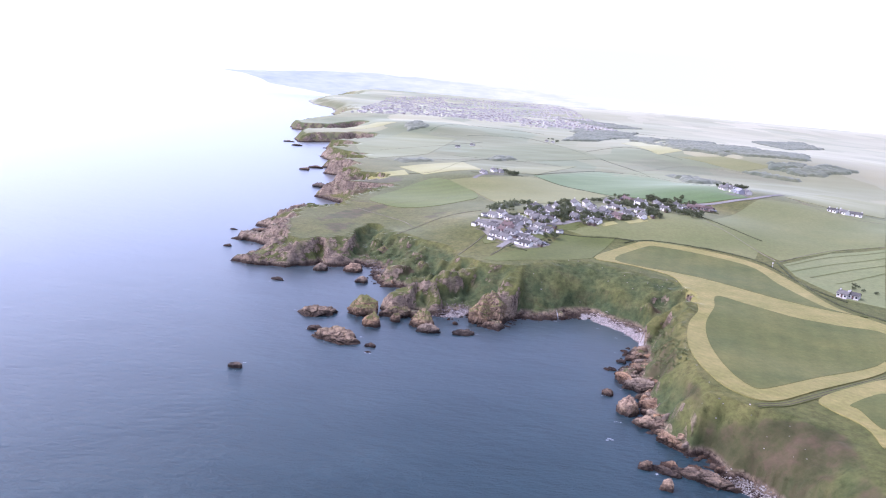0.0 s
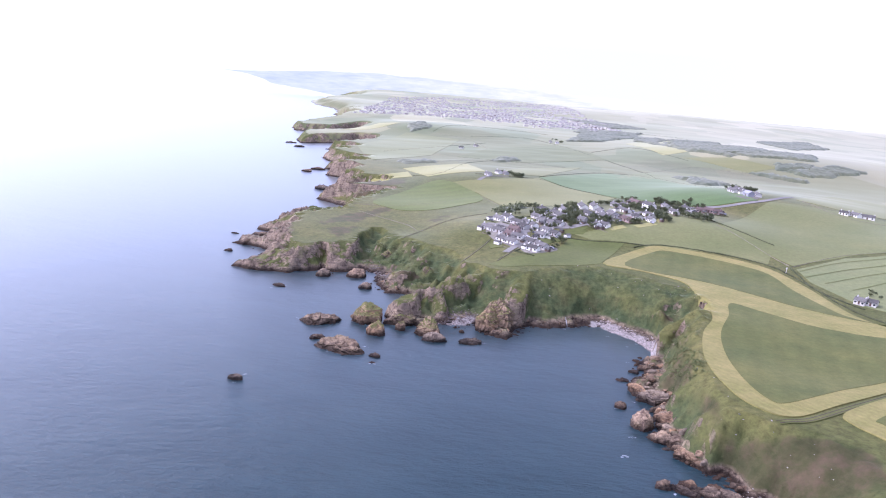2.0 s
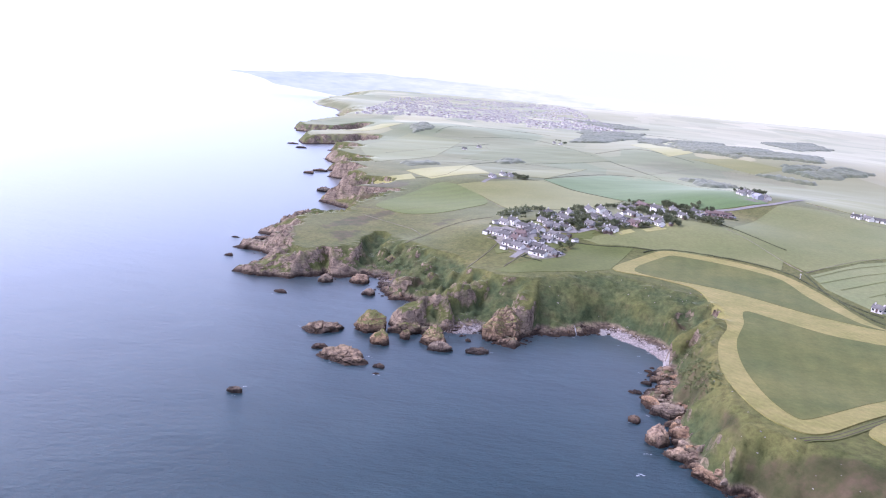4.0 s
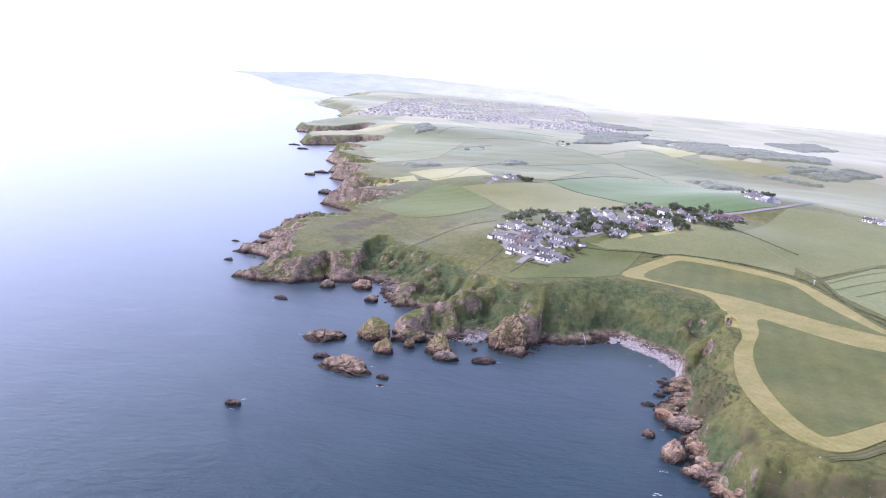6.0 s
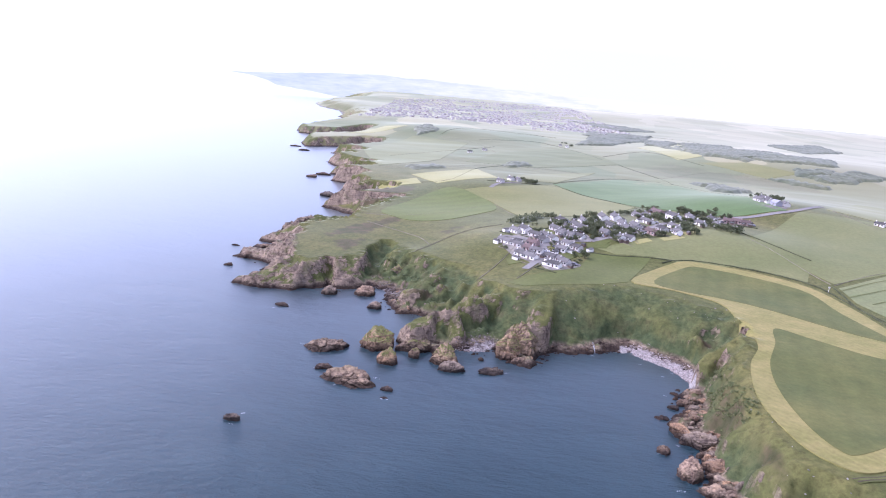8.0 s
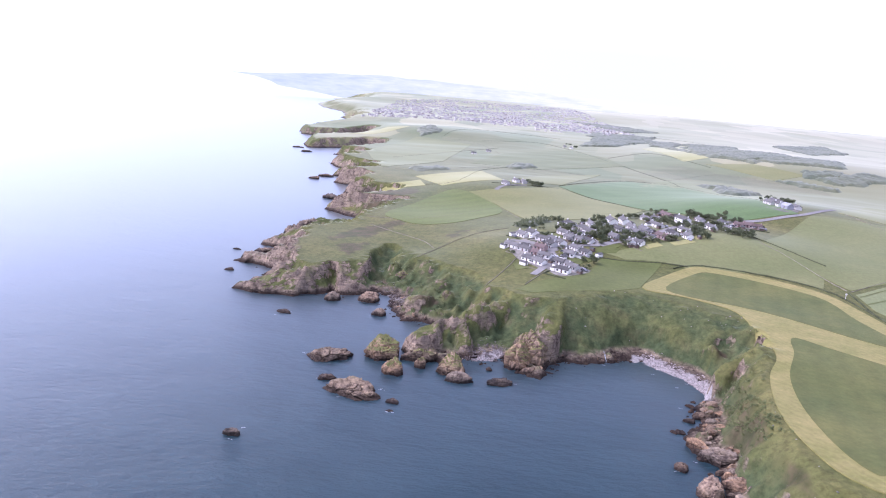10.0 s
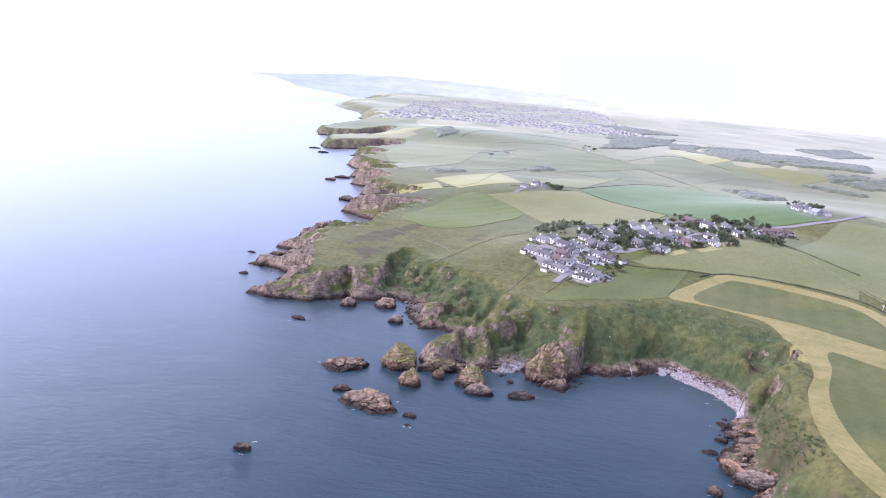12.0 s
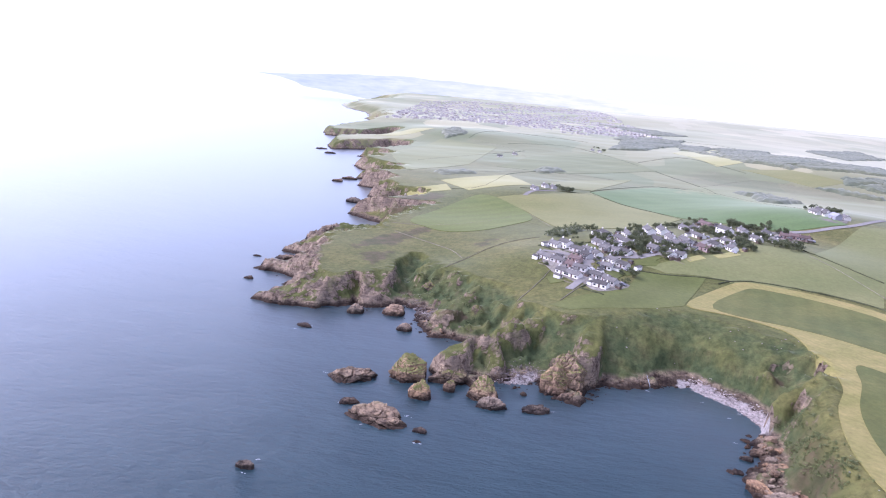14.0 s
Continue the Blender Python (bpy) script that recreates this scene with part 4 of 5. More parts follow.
    heath = np.maximum(heath, bank * (0.74 + 0.7 * fractal(x, y, 18, 5, 65, 0.65)))
    heath = heath * step(-dt, -1, 3)
    for i, outline in enumerate(MOORS):
        k = 1 if i < 4 else 4
        heath = np.maximum(heath, step(signed(x, y, outline) + k * 9 * fractal(x, y, 12 * k, 4, 67, 0.7), -2 * k, 5 * k) * (0.9 if i < 4 else 0.5))
    return z, np.clip(bare, 0, 1), np.clip(lush, 0, 1), np.clip(shingle, 0, 1), np.clip(heath, 0, 1)


def h_at(x, y):
    return float(ground_height(np.array([float(x)]), np.array([float(y)]))[0])


def axis(*runs):
    """Coordinates in runs of (start, end, step)."""
    out = []
    for a, b, s in runs:
        out += list(np.arange(a, b - 1e-6, s))
    return np.array(out + [runs[-1][1]])


xs = axis((-3200, -900, 100), (-900, -420, 16), (-420, -165, 3.5), (-165, 150, 1.25), (150, 260, 2.5), (260, 520, 8), (520, 1600, 30), (1600, 5000, 120))
ys = axis((-800, 0, 80), (0, 150, 10), (150, 460, 1.25), (460, 640, 1.8), (640, 1000, 3.5), (1000, 1700, 7), (1700, 2600, 18), (2600, 4920, 45))
gx, gy = np.meshgrid(xs, ys)
gz, bare, lush, shingle, heath = ground_height(gx.ravel(), gy.ravel(), True)
nx, ny = len(xs), len(ys)


def blurred(z, r):
    # mean over a square of grid cells
    p = np.pad(z, ((r + 1, r), (r + 1, r)), mode="edge").cumsum(0).cumsum(1)
    k = 2 * r + 1
    return (p[k:, k:] - p[:-k, k:] - p[k:, :-k] + p[:-k, :-k]) / (k * k)


# noses and ribs weather to bare rock, hollows keep their soil
hump = 1.4 * (blurred(gz.reshape(ny, nx), 2) - blurred(gz.reshape(ny, nx), 6)).ravel()
bare = np.clip(bare + np.clip(0.14 * hump, -0.3, 0.32) * (1 - 0.7 * step(gx.ravel(), 50, 62)) * (gy.ravel() < 640) * (gx.ravel() < 160), 0, 1)
lush = np.clip(lush * np.clip(0.8 - 0.22 * hump, 0.25, 1.15), 0, 1)
idx = np.arange(nx * ny).reshape(ny, nx)
quads = np.stack([idx[:-1, :-1], idx[:-1, 1:], idx[1:, 1:], idx[1:, :-1]], -1).reshape(-1, 4)
quads = quads[gz[quads].max(1) > -2.5]
used = np.unique(quads)
remap = np.full(nx * ny, -1)
remap[used] = np.arange(len(used))
me = bpy.data.meshes.new("ground")
co = np.stack([gx.ravel(), gy.ravel(), gz], 1)[used]
me.vertices.add(len(used))
me.vertices.foreach_set("co", co.ravel())
me.loops.add(quads.size)
me.loops.foreach_set("vertex_index", remap[quads].ravel())
me.polygons.add(len(quads))
me.polygons.foreach_set("loop_start", np.arange(len(quads)) * 4)
me.update(calc_edges=True)
cover = me.attributes.new("cover", "FLOAT_COLOR", "POINT")
cover.data.foreach_set("color", np.stack([bare, lush, shingle, heath], 1)[used].ravel())
me.polygons.foreach_set("use_smooth", np.ones(len(quads), bool))
me.materials.append(LAND)
tagged(new("ground", me), "grassy clifftop land with rocky cliffs falling to the sea", "ground", kind="structure")

bm = bmesh.new()
bm.faces.new([bm.verts.new(p) for p in ((-5000, -900, 0), (5200, -900, 0), (5200, 4950, 0), (-5000, 4950, 0))])
tagged(new("water", mesh_of("water", bm, WATER)), "blue grey sea with small wind ripples", "sea", kind="structure")


# ---- the hills on the horizon, haze painted in ----
HILLS = [(-19.2, 127, 125), (-17.6, 131, 114), (-16.1, 140, 84), (-15.6, 144, 60), (-14.0, 153, 47), (-12.0, 166, 30), (-11.1, 171, 18), (-8.1, 186, -5), (-5.2, 184, -5), (-2.4, 180, -5), (2.0, 172, -5), (4.4, 163, -5), (9.0, 160, -5), (18.0, 140, -5), (30.0, 128, -5), (52.0, 122, -5)]


def far_hills():
    # the coast beyond three miles: its shore climbs towards the sea's horizon, low hills stand behind
    bm = bmesh.new()
    rows = []
    for k in range(285):
        a = -19.2 + k * 0.25
        i = max(j for j in range(len(HILLS) - 1) if HILLS[j][0] <= a + 1e-6)
        u = (a - HILLS[i][0]) / (HILLS[i + 1][0] - HILLS[i][0])
        top, low = (HILLS[i][j] + (HILLS[i + 1][j] - HILLS[i][j]) * u for j in (1, 2))
        near = min(1.0, (a + 19.2) / 4.0)
        top += near * (7 * noise.noise(Vector((a * 0.5, 3.1, 0))) + 3 * noise.noise(Vector((a * 2.1, 5.1, 0))))
        low += 2.5 * near * noise.noise(Vector((a * 1.7, 9.1, 0))) * (low > 0)
        az = radians(a)
        rows.append([bm.verts.new((4880 * math.sin(az), 4880 * math.cos(az), low + (top - low) * q)) for q in (0, 0.5, 1)])
    for a, c in zip(rows, rows[1:]):
        bm.faces.new((a[0], c[0], c[1], a[1])), bm.faces.new((a[1], c[1], c[2], a[2]))
    m, t, p, out = nodes_of("painted_haze_hills")
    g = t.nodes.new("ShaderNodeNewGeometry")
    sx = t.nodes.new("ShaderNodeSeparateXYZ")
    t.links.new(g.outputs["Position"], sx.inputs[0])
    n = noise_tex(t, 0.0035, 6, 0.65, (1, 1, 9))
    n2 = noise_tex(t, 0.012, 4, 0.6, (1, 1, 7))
    # Haze put into the colour, paler to the right; the backdrop glows by itself.
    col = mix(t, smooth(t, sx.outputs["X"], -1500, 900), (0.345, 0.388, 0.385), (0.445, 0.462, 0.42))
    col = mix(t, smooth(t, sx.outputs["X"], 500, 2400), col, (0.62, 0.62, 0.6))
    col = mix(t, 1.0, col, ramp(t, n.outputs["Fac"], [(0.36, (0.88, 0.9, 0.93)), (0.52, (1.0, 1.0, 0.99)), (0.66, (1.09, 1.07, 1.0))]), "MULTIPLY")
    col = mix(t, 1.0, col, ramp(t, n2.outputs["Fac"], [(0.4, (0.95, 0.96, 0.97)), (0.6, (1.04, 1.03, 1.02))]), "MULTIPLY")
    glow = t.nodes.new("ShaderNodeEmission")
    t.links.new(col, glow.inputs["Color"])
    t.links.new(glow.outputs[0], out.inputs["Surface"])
    tagged(new("backdrop", mesh_of("backdrop", bm, m)), "pale blue coast and hills with painted haze on the horizon", "hills", kind="structure")


far_hills()


# ---- fields, roads, boundaries ----
def curve_through(pts, n=4, closed=False):
    """Rounded line through points."""
    out, m = [], len(pts)
    for i in range(m if closed else m - 1):
        p = [Vector(pts[j % m] if closed else pts[min(max(j, 0), m - 1)]) for j in (i - 1, i, i + 1, i + 2)]
        for k in range(n):
            u = k / n
            q = 0.5 * (2 * p[1] + (p[2] - p[0]) * u + (2 * p[0] - 5 * p[1] + 4 * p[2] - p[3]) * u * u + (3 * p[1] - p[0] - 3 * p[2] + p[3]) * u ** 3)
            out.append((q.x, q.y))
    return out if closed else out + [tuple(pts[-1])]


def drape(bm, lift):
    vs = list(bm.verts)
    z = ground_height(np.array([v.co.x for v in vs]), np.array([v.co.y for v in vs]))
    for v, h in zip(vs, z):
        v.co.z = h + lift


def sheet(name, outline, material, lift, cell, label, category, group=""):
    bm = bmesh.new()
    bm.faces.new([bm.verts.new((*p, 0)) for p in outline])
    for k in (0, 1):
        lo, hi = min(p[k] for p in outline), max(p[k] for p in outline)
        s = max(cell, (hi - lo) / 80)
        for q in np.arange(lo + s, hi, s):
            at, no = [0, 0, 0], [0, 0, 0]
            at[k], no[k] = q, 1
            bmesh.ops.bisect_plane(bm, geom=bm.verts[:] + bm.edges[:] + bm.faces[:], plane_co=at, plane_no=no)
    bmesh.ops.triangulate(bm, faces=[f for f in bm.faces if len(f.verts) > 4])
    bmesh.ops.recalc_face_normals(bm, faces=bm.faces[:])
    drape(bm, lift)
    bm.normal_update()
    if bm.faces and sum(f.normal.z for f in bm.faces) < 0:
        bmesh.ops.reverse_faces(bm, faces=bm.faces[:])
    border = [e for e in bm.edges if e.is_boundary]
    rim = bmesh.ops.extrude_edge_only(bm, edges=border)["geom"]
    for v in rim:
        if isinstance(v, bmesh.types.BMVert):
            v.co.z -= lift + 0.5
    bmesh.ops.split_edges(bm, edges=border)
    return tagged(new(name, mesh_of(name, bm, material, True)), label, category, group, "structure")


FIELD_WORDS = {
    "crop": ("crop_field", "blue green standing crop ringed by mown grass", "field"),
    "mown": ("mown_strip", "pale yellow strip of freshly mown grass", "mown strip"),
    "lush": ("pasture", "green grazing pasture beside the village", "field"),
    "meadow": ("pasture", "light green grazed pasture with faint ridges", "field"),
    "barley": ("barley_field", "pale green ripening barley with wheel tracks", "field"),
    "olive": ("pasture", "olive green rough pasture", "field"),
    "teal": ("barley_field", "cool green field of young barley", "field"),
    "tan": ("pasture", "dry tan and olive pasture", "field"),
    "pale": ("silage_field", "pale yellow cut silage field", "field"),
}
for i, (kind, outline) in enumerate(FIELDS):
    name, label, cat = FIELD_WORDS[kind]
    far = max(p[1] for p in outline) > 700
    pts = curve_through(outline, 5, True) if kind in ("mown", "crop", "meadow") else outline
    sheet(name, pts, FIELD[kind], {"mown": 0.42, "crop": 0.55}.get(kind, 0.16) + (0.12 if far else 0), (2.5 if kind == "mown" else 5.0) if not far else 9.0, label, cat, "fields")


def ribbon(bm, pts, half, lift, gap=4.0):
    line = []
    for a, c in zip(pts, pts[1:]):
        n = max(1, int(math.dist(a, c) / gap))
        line += [(a[0] + (c[0] - a[0]) * k / n, a[1] + (c[1] - a[1]) * k / n) for k in range(n)]
    line.append(pts[-1])
    row = []
    for i, p in enumerate(line):
        q, r = line[max(i - 1, 0)], line[min(i + 1, len(line) - 1)]
        d = Vector((r[0] - q[0], r[1] - q[1])).normalized()
        o = Vector((-d.y, d.x)) * half
        row.append((bm.verts.new((p[0] - o.x, p[1] - o.y, 0)), bm.verts.new((p[0] + o.x, p[1] + o.y, 0))))
    for (a, c), (d, e) in zip(row, row[1:]):
        bm.faces.new((a, d, e, c))
    drape(bm, lift)
    return row


for width, pts in ROADS:
    bm = bmesh.new()
    ribbon(bm, curve_through(pts, 4), width / 2, 0.4)
    tagged(new("road", mesh_of("road", bm, ROAD)), "narrow grey asphalt village lane", "road", "lanes", "structure")


for pts in TRAMLINES:
    bm = bmesh.new()
    ribbon(bm, curve_through(pts, 4), 0.45, 0.32)
    tagged(new("tramline", mesh_of("tramline", bm, FIELD["lush"])), "dark wheel track through a green crop", "wheel track", "tramlines", "structure")


# a rutted farm track between two mown strips
TRACK = curve_through([(115, 215), (120, 216.5), (128.5, 219), (149.5, 231.5), (170, 243.5), (188, 254)], 4)
bm = bmesh.new()
ribbon(bm, TRACK, 1.5, 0.3, 2.0)
tagged(new("verge", mesh_of("verge", bm, FIELD["crop"])), "rough dark grass verge along a farm track", "verge", kind="structure")
for side in (-0.75, 0.75):
    bm = bmesh.new()
    ribbon(bm, [(x - 0.5 * side, y + 0.86 * side) for x, y in TRACK], 0.22, 0.34, 2.0)
    tagged(new("wheel_rut", mesh_of("wheel_rut", bm, SOIL)), "bare earth wheel rut of a farm track", "wheel rut", "farm track ruts", "structure")


def boundary(kind, pts, seed):
    """A hedge or a dry-stone wall along a line."""
    rnd = random.Random(seed)
    half, tall = (0.4, 0.65) if kind == "hedge" else (0.22, 0.35)
    if pts[0][1] > 700:
        half, tall = half * 0.9, tall * 0.6
    bm = bmesh.new()
    row = ribbon(bm, pts, half, -0.3, 3.0)
    tops = []
    for a, c in row:
        k = rnd.uniform(0.75, 1.25) if kind == "hedge" else rnd.uniform(0.9, 1.1)
        m = (a.co - c.co) * 0.18
        tops.append((bm.verts.new(a.co - m + Vector((0, 0, tall * k + 0.3))), bm.verts.new(c.co + m + Vector((0, 0, tall * k + 0.3)))))
    for i in range(len(row) - 1):
        (a, c), (d, e), (ta, tc), (td, te) = row[i], row[i + 1], tops[i], tops[i + 1]
        bm.faces.new((a, d, td, ta)), bm.faces.new((e, c, tc, te)), bm.faces.new((ta, td, te, tc))
    name = "hedge" if kind == "hedge" else "stone_wall"
    label = "dark green overgrown field hedge" if kind == "hedge" else "low grey dry stone field wall"
    tagged(new(name, mesh_of(name, bm, HEDGE if kind == "hedge" else STONE)), label, "hedge" if kind == "hedge" else "wall", "field boundaries")


for i, (kind, pts) in enumerate(BOUNDS):
    boundary(kind, curve_through(pts, 3), i)


# ---- houses ----
def gable_house(x, y, turn, length, depth, wall_h, walls, roofing, label, seed, chimneys=2, windows=3, category="house"):
    """A gabled house with its long side along its own x axis."""
    rnd = random.Random(seed)
    hx, hy = length / 2, depth / 2
    rise = depth * rnd.uniform(0.27, 0.35)
    corners = [h_at(x + sx * hx * 0.7, y + sy * hx * 0.7) for sx in (-1, 1) for sy in (-1, 1)]
    house = new("house" if category == "house" else category.replace(" ", "_"))
    house.matrix_world = pose(x, y, min(corners) + 0.3, 0, 0, turn)
    tagged(house, label, category, "village houses")
    bm = bmesh.new()
    prof = [(-hy, -1.5), (hy, -1.5), (hy, wall_h), (0, wall_h + rise), (-hy, wall_h)]
    a = [bm.verts.new((-hx, p, q)) for p, q in prof]
    c = [bm.verts.new((hx, p, q)) for p, q in prof]
    bm.faces.new(a[::-1]), bm.faces.new(c)
    for i in range(5):
        bm.faces.new((a[i], a[(i + 1) % 5], c[(i + 1) % 5], c[i]))
    bmesh.ops.recalc_face_normals(bm, faces=bm.faces[:])
    part("wall", bm, walls, house)
    over, th = 0.35, 0.22
    slope = rise / hy
    for s in (-1, 1):
        bm = bmesh.new()
        e = hy + over
        pts = [(0, wall_h + rise + 0.05), (s * e, wall_h - over * slope + 0.05), (s * e, wall_h - over * slope + 0.05 + th), (0, wall_h + rise + 0.05 + th)]
        a = [bm.verts.new((-hx - over, *p)) for p in pts]
        c = [bm.verts.new((hx + over, *p)) for p in pts]
        bm.faces.new(a), bm.faces.new(c[::-1])
        for i in range(4):
            bm.faces.new((a[i], c[i], c[(i + 1) % 4], a[(i + 1) % 4]))
        bmesh.ops.recalc_face_normals(bm, faces=bm.faces[:])
        part("roof", bm, roofing, house)
    for s in (-1, 1)[:chimneys]:
        cx = s * (hx - 0.6)
        bm = box(bmesh.new(), cx - 0.3, cx + 0.3, -0.45, 0.45, wall_h + rise - 0.6, wall_h + rise + 0.75)
        box(bm, cx - 0.15, cx + 0.15, -0.33, -0.08, wall_h + rise + 0.75, wall_h + rise + 1.05)
        box(bm, cx - 0.15, cx + 0.15, 0.08, 0.33, wall_h + rise + 0.75, wall_h + rise + 1.05)
        part("chimney", bm, walls, house)
    for s in (-1, 1):
        for k in range(windows):
            wx = -hx + length * (k + 0.5) / windows
            if k == windows // 2 and s < 0:
                part("door", box(bmesh.new(), wx - 0.5, wx + 0.5, s * hy - 0.06, s * hy + 0.06, 0.1, 1.98), WOOD_DARK, house)
                continue
            for z0 in ([0.75] if wall_h < 3 else [0.75, 2.5]):
                fr = part("window", box(bmesh.new(), wx - 0.75, wx + 0.75, s * hy - 0.05, s * hy + 0.05, z0 - 0.08, z0 + 1.12), HARL, house)
                part("pane", box(bmesh.new(), wx - 0.62, wx + 0.62, s * hy - 0.08, s * hy + 0.08, z0, z0 + 1.04), GLASS_DARK, fr)
    return house


LOOKS = {
    "w": (HARL, SLATE, "white harled house with a grey slate roof"),
    "g": (HARL_GREY, SLATE, "grey harled house with a slate roof"),
    "r": (HARL_PINK, TILE, "pink granite cottage with a brown tiled roof"),
    "s": (SHEET, SHEET, "large blue steel farm shed"),
}
for i, (x0, y0, x1, y1, kind) in enumerate(HOUSES + FARMS):
    walls, roofing, label = LOOKS[kind]
    farm = i >= len(HOUSES)
    length = min(max(math.hypot(x1 - x0, y1 - y0) * 1.08, 5.5 if farm else 7.0), 13.5)
    tall = 2.25 if i not in TALL else 4.0
    turn = math.degrees(math.atan2(y1 - y0, x1 - x0))
    if farm and y0 > 700:
        length = min(length, 8.0)
    if kind == "s":
        gable_house((x0 + x1) / 2, (y0 + y1) / 2, turn, 9, 6, 2.8, walls, roofing, label, i, 0, 1, "farm shed")
    else:
        gable_house((x0 + x1) / 2, (y0 + y1) / 2, turn, length, 4.9 if tall < 4 else 6.0, tall, walls, roofing, label + (" on a farm" if farm else " in the village"), i, 1 + i % 2, 3)


# ---- yards, sheds, cars and gardens in the village ----
for outline in YARDS:
    sheet("yard", curve_through(outline, 3, True), YARD, 0.25, 5.0, "pale gravel yard between village houses", "yard", "yards")
for outline in LAWNS:
    sheet("lawn", outline, FIELD["pale"] if outline[0][0] > 90 else FIELD["lush"], 0.3, 5.0, "small fenced garden lawn", "lawn", "gardens")

rnd = random.Random(23)
homes = [((a + c) / 2, (b + d) / 2, math.degrees(math.atan2(d - b, c - a))) for a, b, c, d, k in HOUSES]


def garden_shed(x, y, turn, white):
    """A small shed with a ridge roof and a door."""
    shed = new("shed")
    shed.matrix_world = pose(x, y, h_at(x, y) + 0.05, 0, 0, turn)
    tagged(shed, "small white rendered garage" if white else "small brown timber garden shed", "shed", "garden sheds")
    w, d, h = (2.2, 1.4, 1.9) if white else (1.4, 1.1, 1.7)
    body = HARL if white else TIMBER
    part("wall", box(bmesh.new(), -w, w, -d, d, -0.8, h), body, shed)
    bm = bmesh.new()
    for s in (-1, 1):
        v = [bm.verts.new(p) for p in ((-w - 0.2, 0, h + 0.9), (w + 0.2, 0, h + 0.9), (w + 0.2, s * (d + 0.2), h), (-w - 0.2, s * (d + 0.2), h))]
        lower = [bm.verts.new(q.co - Vector((0, 0, 0.15))) for q in v]
        bm.faces.new(v), bm.faces.new(lower[::-1])
        for i in range(4):
            bm.faces.new((v[i], lower[i], lower[(i + 1) % 4], v[(i + 1) % 4]))
    for e in (-w, w):
        bm.faces.new([bm.verts.new(p) for p in ((e, -d, h), (e, d, h), (e, 0, h + 0.8))])
    bmesh.ops.recalc_face_normals(bm, faces=bm.faces[:])
    part("roof", bm, SLATE, shed)
    part("door", box(bmesh.new(), w - 0.02, w + 0.05, -0.45, 0.45, 0, 1.8), WOOD_DARK, shed)


def parked_car():
    """A small hatchback standing on four wheels."""
    car = new("car")
    tagged(car, "small parked hatchback car in the village", "car", "parked cars")
    bm = bmesh.new()
    prof = [(-2.0, 0.3), (2.0, 0.3), (2.05, 0.75), (1.1, 0.9), (0.5, 1.4), (-1.3, 1.42), (-2.0, 0.9)]
    a = [bm.verts.new((x, -0.85, z)) for x, z in prof]
    c = [bm.verts.new((x, 0.85, z)) for x, z in prof]
    bm.faces.new(a), bm.faces.new(c[::-1])
    for i in range(7):
        bm.faces.new((a[i], c[i], c[(i + 1) % 7], a[(i + 1) % 7]))
    bmesh.ops.recalc_face_normals(bm, faces=bm.faces[:])
    part("body", bm, CAR_PAINT, car)
    part("windscreen", box(bmesh.new(), -1.2, 0.55, -0.87, 0.87, 0.95, 1.3), GLASS_DARK, car)
    for x in (-1.3, 1.3):
        for y in (-0.8, 0.8):
            bm = bmesh.new()
            bmesh.ops.create_cone(bm, cap_ends=True, segments=10, radius1=0.32, radius2=0.32, depth=0.2, matrix=pose(x, y, 0.32, 90, 0, 0))
            part("wheel", bm, RUBBER, car)
    return car


for x, y, turn in homes:
    for _ in range(rnd.choice((1, 1, 2, 2, 3))):
        a, d = rnd.uniform(0, 6.28), rnd.uniform(5.2, 9.5)
        p = (x + d * math.cos(a), y + d * math.sin(a))
        if min(math.dist(p, (q[0], q[1])) for q in homes) > 5.0:
            garden_shed(p[0], p[1], turn + rnd.choice((0, 90)), rnd.random() < 0.45)
first = parked_car()
for i in range(44):
    x, y, turn = homes[(i * 5) % len(homes)]
    a = rnd.uniform(0, 6.28)
    p = (x + 6.5 * math.cos(a), y + 6.5 * math.sin(a))
    m = pose(p[0], p[1], h_at(*p) + 0.3, 0, 0, turn + rnd.choice((0, 90, 180)))
    if i == 0:
        first.matrix_world = m
    elif min(math.dist(p, (q[0], q[1])) for q in homes) > 5.0:
        copy_thing(first, m)
for i, (x, y, turn) in enumerate(homes):
    # garden walls along two sides of each plot
    r = math.radians(turn)
    ux, uy = math.cos(r), math.sin(r)
    vx, vy = -uy, ux
    w, d = rnd.uniform(7, 9), rnd.uniform(7, 11) * rnd.choice((-1, 1))
    boundary(rnd.choice(("hedge", "wall", "wall")), [(x - ux * w, y - uy * w), (x - ux * w + vx * d, y - uy * w + vy * d), (x + ux * w + vx * d, y + uy * w + vy * d)], 900 + i)


